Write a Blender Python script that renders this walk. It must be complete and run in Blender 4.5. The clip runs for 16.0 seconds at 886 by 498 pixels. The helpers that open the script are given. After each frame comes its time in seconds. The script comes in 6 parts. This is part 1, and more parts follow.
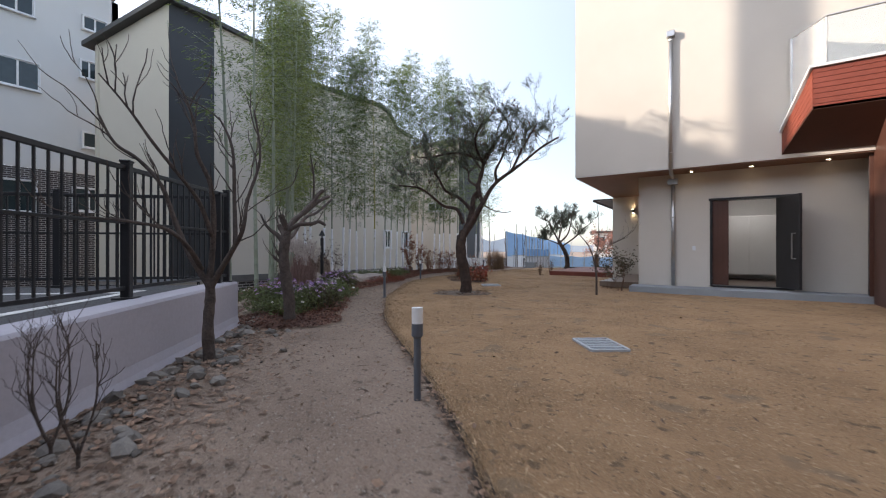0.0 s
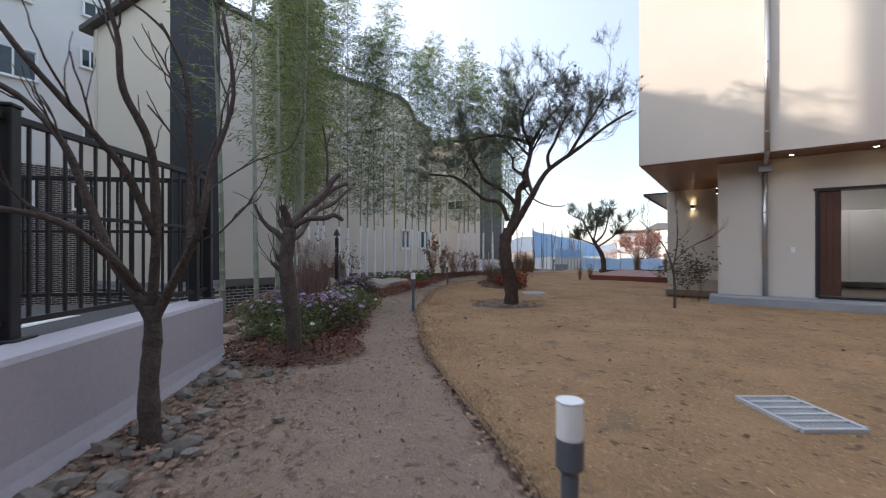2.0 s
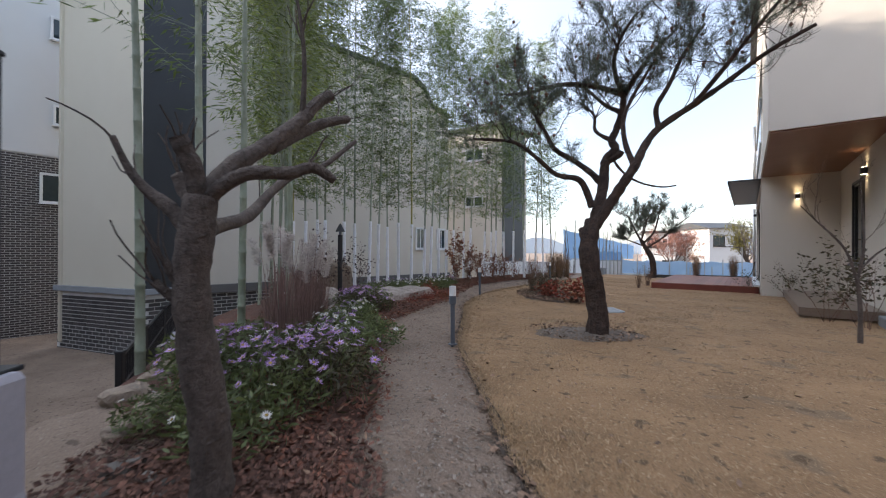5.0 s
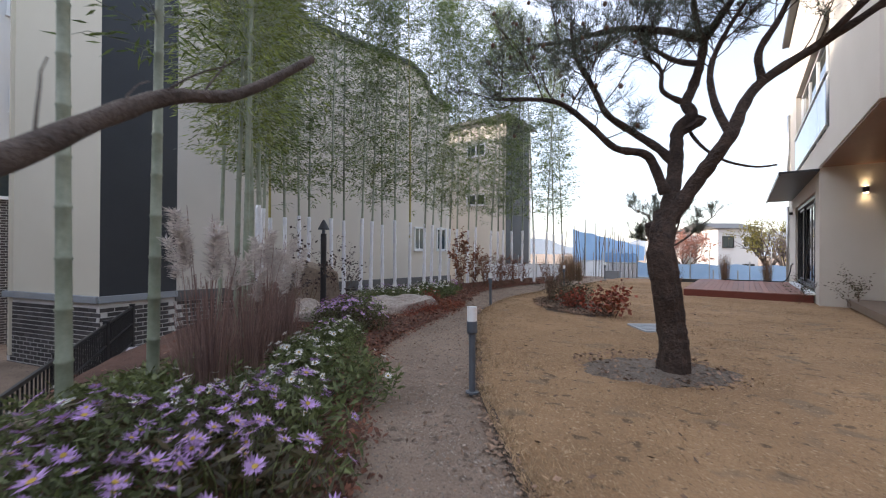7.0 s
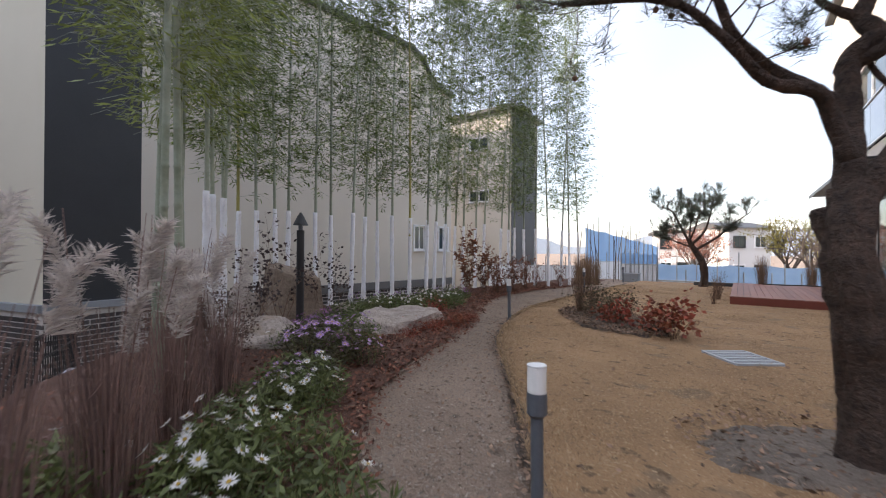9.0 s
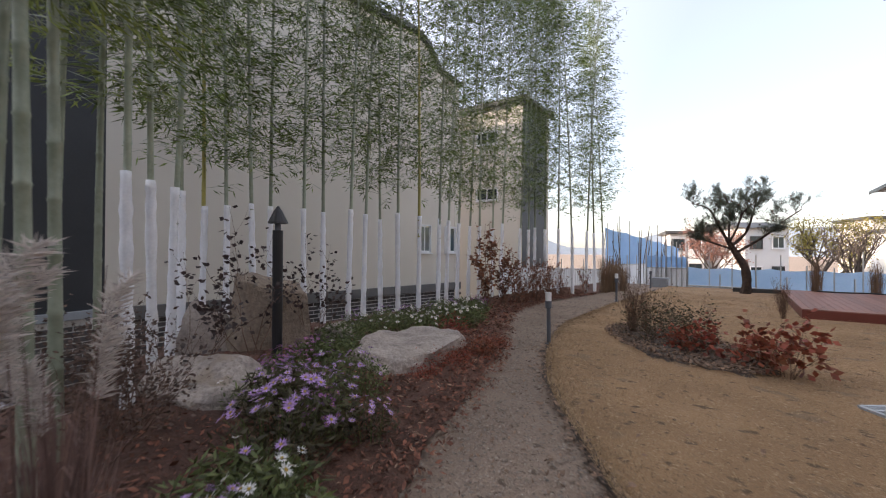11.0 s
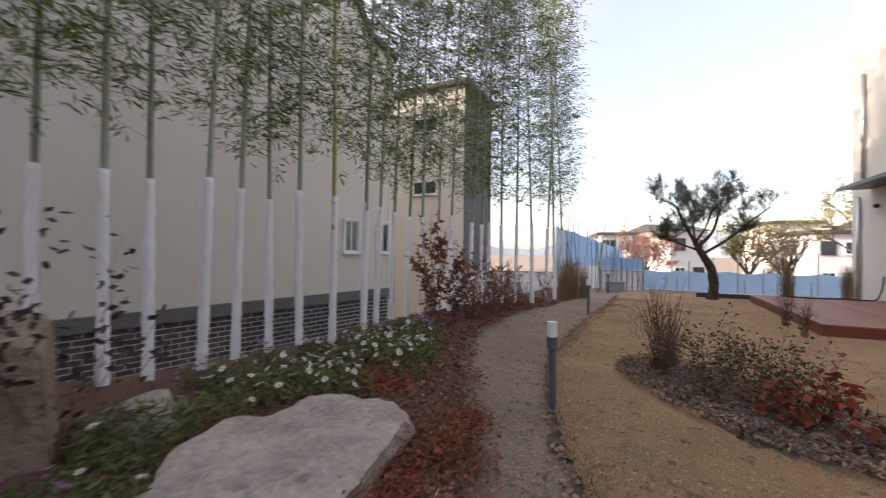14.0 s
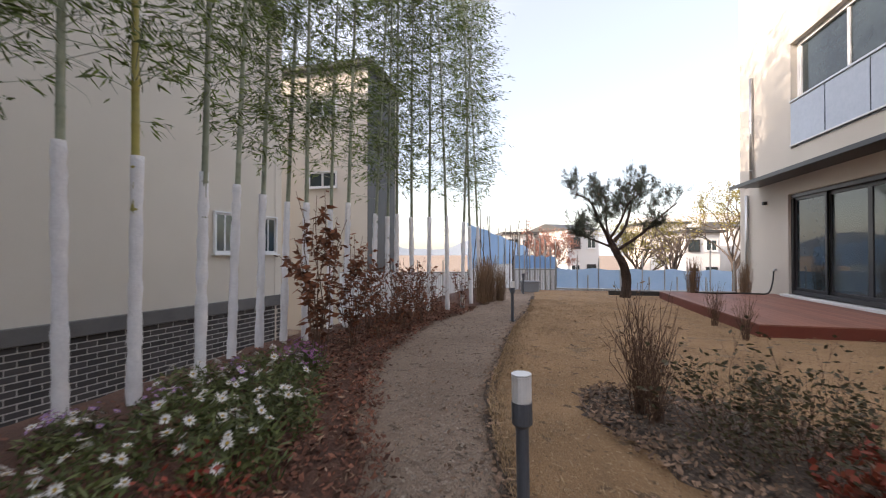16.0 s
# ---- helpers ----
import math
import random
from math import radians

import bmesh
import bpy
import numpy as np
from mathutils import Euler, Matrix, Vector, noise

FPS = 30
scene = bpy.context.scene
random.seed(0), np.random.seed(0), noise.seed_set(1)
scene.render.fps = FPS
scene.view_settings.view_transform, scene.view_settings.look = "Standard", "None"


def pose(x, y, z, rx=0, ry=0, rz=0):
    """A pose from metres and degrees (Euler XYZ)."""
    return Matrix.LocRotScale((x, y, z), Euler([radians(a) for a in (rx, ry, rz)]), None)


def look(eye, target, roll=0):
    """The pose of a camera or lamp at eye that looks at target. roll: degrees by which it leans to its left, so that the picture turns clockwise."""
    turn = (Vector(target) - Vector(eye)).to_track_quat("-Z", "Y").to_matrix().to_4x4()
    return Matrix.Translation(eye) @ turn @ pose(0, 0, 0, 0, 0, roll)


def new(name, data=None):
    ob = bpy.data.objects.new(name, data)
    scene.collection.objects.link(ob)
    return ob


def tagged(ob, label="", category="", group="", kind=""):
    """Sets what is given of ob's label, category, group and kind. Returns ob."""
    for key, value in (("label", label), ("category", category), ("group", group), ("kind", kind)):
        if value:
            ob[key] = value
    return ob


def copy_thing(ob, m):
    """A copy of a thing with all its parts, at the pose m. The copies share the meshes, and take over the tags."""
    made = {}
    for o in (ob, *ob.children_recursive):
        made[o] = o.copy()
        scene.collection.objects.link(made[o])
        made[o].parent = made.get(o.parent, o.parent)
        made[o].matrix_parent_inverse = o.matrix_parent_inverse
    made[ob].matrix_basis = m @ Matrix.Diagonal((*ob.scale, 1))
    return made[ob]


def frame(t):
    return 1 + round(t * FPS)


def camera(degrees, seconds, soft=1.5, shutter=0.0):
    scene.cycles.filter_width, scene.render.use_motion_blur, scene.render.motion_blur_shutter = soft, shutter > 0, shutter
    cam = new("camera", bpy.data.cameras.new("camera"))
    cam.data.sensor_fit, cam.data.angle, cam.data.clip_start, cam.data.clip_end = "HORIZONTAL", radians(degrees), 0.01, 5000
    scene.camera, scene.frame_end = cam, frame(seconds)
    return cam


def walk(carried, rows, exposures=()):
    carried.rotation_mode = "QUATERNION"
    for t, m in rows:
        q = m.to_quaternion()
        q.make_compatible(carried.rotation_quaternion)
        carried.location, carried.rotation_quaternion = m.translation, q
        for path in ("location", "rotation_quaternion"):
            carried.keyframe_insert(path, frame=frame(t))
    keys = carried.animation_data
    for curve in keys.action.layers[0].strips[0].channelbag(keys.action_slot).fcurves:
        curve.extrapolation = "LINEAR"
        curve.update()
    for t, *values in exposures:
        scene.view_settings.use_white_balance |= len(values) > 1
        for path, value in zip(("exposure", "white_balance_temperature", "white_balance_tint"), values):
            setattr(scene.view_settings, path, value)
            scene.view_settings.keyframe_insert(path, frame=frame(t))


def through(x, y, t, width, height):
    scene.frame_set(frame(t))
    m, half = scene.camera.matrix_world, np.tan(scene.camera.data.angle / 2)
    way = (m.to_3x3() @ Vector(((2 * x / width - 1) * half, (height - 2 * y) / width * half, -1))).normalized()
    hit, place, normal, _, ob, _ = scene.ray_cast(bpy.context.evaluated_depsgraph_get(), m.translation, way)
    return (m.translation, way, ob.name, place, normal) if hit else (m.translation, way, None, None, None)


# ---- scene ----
cam = camera(94.6, 16.0, 1.1, 0.5)
METRES, EYE, TILT, LEAN, TURN = 15.0, 1.22, 0.0, 0.0, 33.7
ROWS = [
    (0.0, 0.0, 0.0, 0.0, -0.0, 0.03, -0.03),
    (0.5, -0.0129, 0.0335, 0.0005, 0.31, 0.03, -0.07),
    (1.0, -0.0204, 0.0659, 0.0013, 0.61, 0.07, -0.06),
    (1.5, -0.0289, 0.0972, 0.0012, 1.15, 0.08, -0.06),
    (2.0, -0.0404, 0.1286, 0.0028, 1.77, 0.07, -0.02),
    (2.5, -0.0478, 0.1625, 0.0014, 2.41, 0.11, -0.09),
    (3.0, -0.0577, 0.1954, 0.001, 2.87, 0.12, -0.14),
    (3.5, -0.0678, 0.2258, 0.0018, 3.05, 0.14, -0.2),
    (4.0, -0.0752, 0.2599, 0.0016, 3.11, 0.18, -0.19),
    (6.5, -0.1025, 0.4146, 0.0045, 2.72, 0.21, -0.33),
    (7.0, -0.1053, 0.4418, 0.0046, 2.65, 0.26, -0.33),
    (7.5, -0.111, 0.4707, 0.0054, 2.55, 0.26, -0.36),
    (8.0, -0.1138, 0.5006, 0.0037, 2.43, 0.31, -0.32),
    (8.5, -0.1174, 0.5306, 0.0044, 2.42, 0.26, -0.35),
    (9.0, -0.1237, 0.5599, 0.0069, 2.37, 0.18, -0.41),
    (11.5, -0.154, 0.7004, 0.0118, 2.51, 0.29, -0.3),
    (12.0, -0.1569, 0.7312, 0.0117, 2.61, 0.29, -0.27),
    (12.5, -0.1569, 0.7609, 0.0106, 2.68, 0.31, -0.29),
    (13.0, -0.1586, 0.7909, 0.0111, 2.26, 0.31, -0.4),
    (13.5, -0.1611, 0.8246, 0.0126, -0.53, 0.32, -0.69),
    (14.0, -0.1532, 0.858, 0.0109, -6.91, 0.39, -0.6),
    (14.5, -0.1461, 0.8866, 0.0091, -12.07, 0.52, -0.29),
    (15.0, -0.1404, 0.916, 0.0096, -15.2, 0.52, -0.14),
    (15.5, -0.1326, 0.9464, 0.0081, -17.77, 0.52, -0.03),
    (16.0, -0.127, 0.9766, 0.0082, -19.97, 0.52, -0.02),
]
walk(cam, [(t, pose(0, 0, EYE, TILT, LEAN, TURN) @ pose(METRES * x, METRES * y, METRES * z, 90 + pitch, roll, yaw)) for t, x, y, z, yaw, pitch, roll in ROWS],
     [(0.0, 0.53, 6350, 13), (4.0, 0.62, 6250, 12), (8.0, 0.93, 6600, 15.5), (11.5, 0.70, 6850, 16.5), (16.0, 0.74, 7050, 17.5)])

# ---- world, sun, exposure ----
SUN_ELEV, SUN_FROM = 21.0, (-0.86, -0.51)      # the sun stands low, over the neighbours' roofs
world = bpy.data.worlds.new("sky")
scene.world = world
world.use_nodes = True
wn = world.node_tree
sky = wn.nodes.new("ShaderNodeTexSky")
sky.sky_type, sky.sun_disc = "NISHITA", False
sky.sun_elevation = radians(SUN_ELEV)
sky.sun_rotation = math.atan2(SUN_FROM[0], SUN_FROM[1])
sky.air_density, sky.dust_density, sky.ozone_density = 1.0, 1.5, 1.0
wn.nodes["Background"].inputs["Strength"].default_value = 0.15
veil = wn.nodes.new("ShaderNodeMix")          # thin high cloud, brighter towards the sun
veil.data_type, veil.blend_type = "RGBA", "ADD"
veil.inputs[0].default_value = 1.0
up = math.tan(radians(SUN_ELEV)) * math.hypot(*SUN_FROM)
sky_co, toward, glare, thin = (wn.nodes.new("ShaderNode" + k) for k in ("TexCoord", "VectorMath", "MapRange", "VectorMath"))
toward.operation, thin.operation = "DOT_PRODUCT", "SCALE"
toward.inputs[1].default_value = Vector((SUN_FROM[0], SUN_FROM[1], up)).normalized()
for i, value in ((1, -0.2), (2, 1.0), (3, 0.70), (4, 2.1)):
    glare.inputs[i].default_value = value
thin.inputs[0].default_value = (2.92, 3.02, 3.2)
wn.links.new(sky_co.outputs["Generated"], toward.inputs[0])
wn.links.new(toward.outputs["Value"], glare.inputs[0])
wn.links.new(glare.outputs[0], thin.inputs["Scale"])
wn.links.new(thin.outputs[0], veil.inputs[7])
wn.links.new(sky.outputs[0], veil.inputs[6])
wn.links.new(veil.outputs[2], wn.nodes["Background"].inputs["Color"])
sun_data = bpy.data.lights.new("sun", "SUN")
sun_data.energy, sun_data.angle, sun_data.color = 5.0, radians(0.4), (1.0, 0.87, 0.72)
sun = new("sun", sun_data)
sun.matrix_world = look((SUN_FROM[0] * 60, SUN_FROM[1] * 60, up * 60), (0, 0, 0))
rnd = random.Random(7)


# ---- mesh building ----
class MB:
    """Collects vertices and faces of one mesh."""
    def __init__(self):
        self.v, self.f, self.m = [], [], []

    def add(self, vs, fs, mi=0):
        o = len(self.v)
        self.v.extend(vs)
        self.f.extend([tuple(o + i for i in f) for f in fs])
        self.m.extend([mi] * len(fs))
        return self

    def box(self, c, s, ch=0.006, rz=0.0, m=None):
        """A box with chamfered edges: centre, full size, chamfer, turn about z in degrees."""
        hx, hy, hz = s[0] / 2, s[1] / 2, s[2] / 2
        ch = min(ch, hx * 0.8, hy * 0.8, hz * 0.8)
        bm = bmesh.new()
        bmesh.ops.create_cube(bm, size=1.0, matrix=Matrix.Diagonal((hx * 2, hy * 2, hz * 2, 1)))
        if ch > 0:
            bmesh.ops.bevel(bm, geom=bm.edges[:], offset=ch, segments=1, affect="EDGES")
        t = Matrix.Translation(c) @ Matrix.Rotation(radians(rz), 4, "Z") if m is None else m
        bm.verts.index_update()
        self.add([tuple(t @ v.co) for v in bm.verts], [[v.index for v in f.verts] for f in bm.faces])
        bm.free()
        return self

    def tube(self, pts, radii, n=8, cap=True):
        pts = [Vector(p) for p in pts]
        rings, side = [], None
        for i, p in enumerate(pts):
            d = (pts[min(i + 1, len(pts) - 1)] - pts[max(i - 1, 0)]).normalized()
            if side is None:
                side = d.orthogonal().normalized()
            side = (side - d * side.dot(d))
            side = side.normalized() if side.length > 1e-5 else d.orthogonal().normalized()
            o = d.cross(side)
            r = radii[i] if hasattr(radii, "__len__") else radii
            rings.append([tuple(p + (side * math.cos(6.28319 * k / n) + o * math.sin(6.28319 * k / n)) * r) for k in range(n)])
        vs = [v for ring in rings for v in ring]
        fs = [(i * n + k, i * n + (k + 1) % n, (i + 1) * n + (k + 1) % n, (i + 1) * n + k) for i in range(len(pts) - 1) for k in range(n)]
        if cap:
            fs += [tuple(reversed(range(n))), tuple((len(pts) - 1) * n + k for k in range(n))]
        return self.add(vs, fs)

    def lathe(self, c, prof, n=20):
        """Turned about an upright axis at c: profile of (radius, height)."""
        vs = [(c[0] + r * math.cos(6.28319 * k / n), c[1] + r * math.sin(6.28319 * k / n), c[2] + z) for r, z in prof for k in range(n)]
        fs = [(i * n + k, i * n + (k + 1) % n, (i + 1) * n + (k + 1) % n, (i + 1) * n + k) for i in range(len(prof) - 1) for k in range(n)]
        fs += [tuple(reversed(range(n))), tuple((len(prof) - 1) * n + k for k in range(n))]
        return self.add(vs, fs)

    def prism(self, poly, z0, z1):
        n = len(poly)
        vs = [(x, y, z0) for x, y in poly] + [(x, y, z1) for x, y in poly]
        return self.add(vs, [tuple(reversed(range(n))), tuple(range(n, 2 * n))] + [(i, (i + 1) % n, n + (i + 1) % n, n + i) for i in range(n)])

    def sheet(self, xs, ys, fn):
        """A grid of points fn(x, y) over xs by ys."""
        nx = len(xs)
        return self.add([fn(x, y) for y in ys for x in xs],
                        [(j * nx + i, j * nx + i + 1, (j + 1) * nx + i + 1, (j + 1) * nx + i) for j in range(len(ys) - 1) for i in range(nx - 1)])

    def mesh(self, name, mats, smooth=False):
        me = bpy.data.meshes.new(name)
        me.from_pydata(self.v, [], self.f)
        for m in (mats if isinstance(mats, (list, tuple)) else [mats]):
            me.materials.append(m)
        if max(self.m, default=0):
            me.polygons.foreach_set("material_index", self.m)
        if smooth:
            me.polygons.foreach_set("use_smooth", [True] * len(me.polygons))
        me.update()
        return me


def part(name, mb, material, parent=None, label="", smooth=False, at=None):
    """One mesh object, under a thing or a part where a parent is given."""
    me = mb.mesh(name, material, smooth) if isinstance(mb, MB) else mb
    ob = new(name, me)
    if parent is not None:
        ob.parent = parent
    if at is not None:
        ob.matrix_basis = at
    if label:
        ob["label"] = label
    if name in ("stalk", "leaves", "foliage", "bloom", "needles", "limb_wood", "branchwork", "blades", "plumes", "crown", "cones"):
        ob["kind"] = "stuff"
    return ob


def thing(name, label, category, at=None, group="", kind=""):
    e = new(name)
    e.empty_display_size = 0.2
    if at is not None:
        e.matrix_basis = at
    return tagged(e, label, category, group, kind)


def fbm(x, y, z=0.0, s=1.0):
    return noise.fractal(Vector((x * s, y * s, z * s)), 1.0, 2.0, 3)


# ---- materials ----
def mat(name, c1, c2, rough=0.8, big=1.5, fine=40.0, bump=0.2, metal=0.0, spots=None, rand=0.0, space="Position", dist=0.01):
    """A surface of two tones: large patches, fine grain, relief; spots: a third tone in specks."""
    m = bpy.data.materials.new(name)
    m.use_nodes = True
    t, L = m.node_tree.nodes, m.node_tree.links
    b = t["Principled BSDF"]
    geo = t.new("ShaderNodeNewGeometry" if space == "Position" else "ShaderNodeTexCoord")
    co = geo.outputs["Position" if space == "Position" else "Object"]
    n1, n2 = t.new("ShaderNodeTexNoise"), t.new("ShaderNodeTexNoise")
    n1.inputs["Scale"].default_value, n1.inputs["Detail"].default_value, n1.inputs["Roughness"].default_value = big, 5, 0.6
    n2.inputs["Scale"].default_value, n2.inputs["Detail"].default_value, n2.inputs["Roughness"].default_value = fine, 4, 0.65
    for n in (n1, n2):
        L.new(co, n.inputs["Vector"])
    add = t.new("ShaderNodeMath")
    add.operation = "ADD"
    L.new(n1.outputs["Fac"], add.inputs[0])
    L.new(n2.outputs["Fac"], add.inputs[1])
    ramp = t.new("ShaderNodeMapRange")
    ramp.inputs[1].default_value, ramp.inputs[2].default_value = 0.7, 1.3
    L.new(add.outputs[0], ramp.inputs[0])
    mix = t.new("ShaderNodeMix")
    mix.data_type = "RGBA"
    mix.inputs[6].default_value, mix.inputs[7].default_value = (*c1, 1), (*c2, 1)
    L.new(ramp.outputs[0], mix.inputs[0])
    out = mix.outputs[2]
    for col, scale, amount in ([spots] if isinstance(spots, tuple) else spots or []):
        n3 = t.new("ShaderNodeTexNoise")
        n3.inputs["Scale"].default_value, n3.inputs["Detail"].default_value = scale, 3
        L.new(co, n3.inputs["Vector"])
        mr = t.new("ShaderNodeMapRange")
        mr.inputs[1].default_value, mr.inputs[2].default_value = 0.72 - amount, 0.78 - amount
        L.new(n3.outputs["Fac"], mr.inputs[0])
        mx = t.new("ShaderNodeMix")
        mx.data_type = "RGBA"
        mx.inputs[7].default_value = (*col, 1)
        L.new(mr.outputs[0], mx.inputs[0])
        L.new(out, mx.inputs[6])
        out = mx.outputs[2]
    if rand:
        isl = t.new("ShaderNodeNewGeometry")
        oi = t.new("ShaderNodeObjectInfo")
        sm = t.new("ShaderNodeMath")
        sm.operation = "ADD"
        L.new(isl.outputs["Random Per Island"], sm.inputs[0])
        L.new(oi.outputs["Random"], sm.inputs[1])
        fr = t.new("ShaderNodeMath")
        fr.operation = "FRACT"
        L.new(sm.outputs[0], fr.inputs[0])
        vr = t.new("ShaderNodeMapRange")
        vr.inputs[3].default_value, vr.inputs[4].default_value = 1 - rand, 1 + rand
        L.new(fr.outputs[0], vr.inputs[0])
        hs = t.new("ShaderNodeHueSaturation")
        L.new(vr.outputs[0], hs.inputs["Value"])
        L.new(out, hs.inputs["Color"])
        out = hs.outputs[0]
    L.new(out, b.inputs["Base Color"])
    b.inputs["Roughness"].default_value, b.inputs["Metallic"].default_value = rough, metal
    if bump:
        bp = t.new("ShaderNodeBump")
        bp.inputs["Strength"].default_value, bp.inputs["Distance"].default_value = bump, dist
        L.new(add.outputs[0], bp.inputs["Height"])
        L.new(bp.outputs[0], b.inputs["Normal"])
    return m


def leafmat(name, c1, c2, rand=0.35, rough=0.55, glow=0.25):
    """Leaf or petal: thin, lets some light through."""
    m = mat(name, c1, c2, rough, 1.2, 30, 0.0, rand=rand)
    t, L = m.node_tree.nodes, m.node_tree.links
    b = t["Principled BSDF"]
    tr = t.new("ShaderNodeBsdfTranslucent")
    L.new(b.inputs["Base Color"].links[0].from_socket, tr.inputs["Color"])
    ms = t.new("ShaderNodeMixShader")
    ms.inputs[0].default_value = glow
    L.new(b.outputs[0], ms.inputs[1])
    L.new(tr.outputs[0], ms.inputs[2])
    L.new(ms.outputs[0], t["Material Output"].inputs["Surface"])
    return m


def glow_mat(name, col, strength):
    m = bpy.data.materials.new(name)
    m.use_nodes = True
    b = m.node_tree.nodes["Principled BSDF"]
    b.inputs["Base Color"].default_value = (*col, 1)
    b.inputs["Emission Color"].default_value = (*col, 1)
    b.inputs["Emission Strength"].default_value = strength
    return m


def glass_mat(name, tint, rough=0.02, through=0.75):
    m = bpy.data.materials.new(name)
    m.use_nodes = True
    t, L = m.node_tree.nodes, m.node_tree.links
    b = t["Principled BSDF"]
    b.inputs["Base Color"].default_value = (*tint, 1)
    b.inputs["Roughness"].default_value = rough
    b.inputs["IOR"].default_value = 1.5
    b.inputs["Transmission Weight"].default_value = through
    return m


M_DIRT = mat("dirt", (0.365, 0.272, 0.205), (0.19, 0.138, 0.102), 0.95, 0.9, 55, 1.0, spots=[((0.14, 0.10, 0.072), 9, 0.10), ((0.38, 0.32, 0.26), 38, 0.08), ((0.12, 0.088, 0.067), 30, 0.08)], dist=0.025)
M_LAWN = mat("dry_lawn", (0.43, 0.268, 0.14), (0.225, 0.135, 0.066), 0.95, 1.1, 70, 1.0, spots=[((0.24, 0.165, 0.098), 1.9, 0.11), ((0.15, 0.096, 0.052), 8, 0.10), ((0.50, 0.35, 0.21), 34, 0.10), ((0.14, 0.088, 0.048), 26, 0.065)], dist=0.02)
M_MULCH = mat("bark_mulch", (0.17, 0.082, 0.055), (0.07, 0.036, 0.026), 0.95, 2.5, 45, 1.0, dist=0.04)
M_SOIL = mat("soil", (0.26, 0.215, 0.175), (0.12, 0.096, 0.078), 0.95, 3, 35, 1.0, spots=[((0.08, 0.06, 0.046), 8, 0.12)], dist=0.05)
M_STUCCO = mat("cream_stucco", (0.625, 0.58, 0.515), (0.56, 0.515, 0.45), 0.9, 0.6, 90, 0.25, dist=0.004)
M_STUCCO_G = mat("grey_cream_stucco", (0.65, 0.60, 0.525), (0.575, 0.53, 0.46), 0.9, 0.35, 80, 0.2, dist=0.004)
M_STUCCO_Y = mat("warm_cream_stucco", (0.66, 0.61, 0.50), (0.61, 0.56, 0.45), 0.9, 0.5, 80, 0.2, dist=0.004)
# soil darkened to paint the shadow line along the turf edge
M_SEAM = mat("edge_shade_soil", (0.12, 0.09, 0.068), (0.06, 0.045, 0.035), 0.95, 4, 60, 1.0, dist=0.03)
M_WHITE = mat("white_stucco", (0.63, 0.63, 0.625), (0.57, 0.57, 0.565), 0.9, 0.4, 60, 0.2, dist=0.004)
M_DARK = mat("dark_cladding", (0.035, 0.037, 0.042), (0.025, 0.027, 0.031), 0.6, 0.8, 30, 0.1)
M_ROOF = mat("roof_metal", (0.06, 0.058, 0.055), (0.04, 0.04, 0.04), 0.5, 1, 30, 0.1)
M_BRICK = mat("dark_brick", (0.085, 0.078, 0.075), (0.05, 0.047, 0.05), 0.85, 3, 40, 0.4, rand=0.35)
M_MORTAR = mat("mortar", (0.68, 0.67, 0.65), (0.56, 0.55, 0.53), 0.95, 3, 60, 0.3)
M_BRICKWALL = mat("brickwork", (0.06, 0.055, 0.055), (0.04, 0.036, 0.038), 0.85, 3, 40, 0.2)
bt = M_BRICKWALL.node_tree
bk, sp, cb, gp = (bt.nodes.new("ShaderNode" + k) for k in ("TexBrick", "SeparateXYZ", "CombineXYZ", "NewGeometry"))
bt.links.new(gp.outputs["Position"], sp.inputs[0])
bt.links.new(sp.outputs["Y"], cb.inputs["X"])
bt.links.new(sp.outputs["Z"], cb.inputs["Y"])
bt.links.new(cb.outputs[0], bk.inputs["Vector"])
for key, value in (("Scale", 1.0), ("Brick Width", 0.3), ("Row Height", 0.1), ("Mortar Size", 0.012)):
    bk.inputs[key].default_value = value
bk.inputs["Color1"].default_value, bk.inputs["Color2"].default_value, bk.inputs["Mortar"].default_value = (0.06, 0.05, 0.05, 1), (0.035, 0.032, 0.034, 1), (0.36, 0.35, 0.34, 1)
bt.links.new(bk.outputs["Color"], bt.nodes["Principled BSDF"].inputs["Base Color"])
M_CONC = mat("painted_concrete", (0.49, 0.47, 0.52), (0.42, 0.405, 0.445), 0.85, 0.8, 25, 0.25, spots=((0.34, 0.33, 0.32), 5, 0.0))
M_ASPHALT = mat("asphalt", (0.085, 0.085, 0.088), (0.055, 0.055, 0.058), 0.9, 0.8, 120, 0.5)
M_LINE = mat("road_paint", (0.7, 0.7, 0.68), (0.55, 0.55, 0.53), 0.8, 3, 60, 0.1)
M_IRON = mat("black_iron", (0.022, 0.022, 0.024), (0.014, 0.014, 0.016), 0.45, 4, 60, 0.05)
M_GREYMETAL = mat("grey_metal", (0.115, 0.13, 0.15), (0.09, 0.10, 0.12), 0.45, 4, 60, 0.05)
M_STEEL = mat("zinc_steel", (0.55, 0.55, 0.54), (0.45, 0.45, 0.45), 0.35, 3, 50, 0.05, metal=0.9)
M_GALV = mat("galvanised", (0.46, 0.49, 0.52), (0.36, 0.39, 0.42), 0.5, 4, 60, 0.05)
M_STONE = mat("grey_slab", (0.30, 0.32, 0.34), (0.24, 0.26, 0.28), 0.7, 2, 60, 0.2)
M_LEDGE = mat("dark_ledge", (0.15, 0.145, 0.14), (0.10, 0.098, 0.096), 0.8, 2, 60, 0.2)
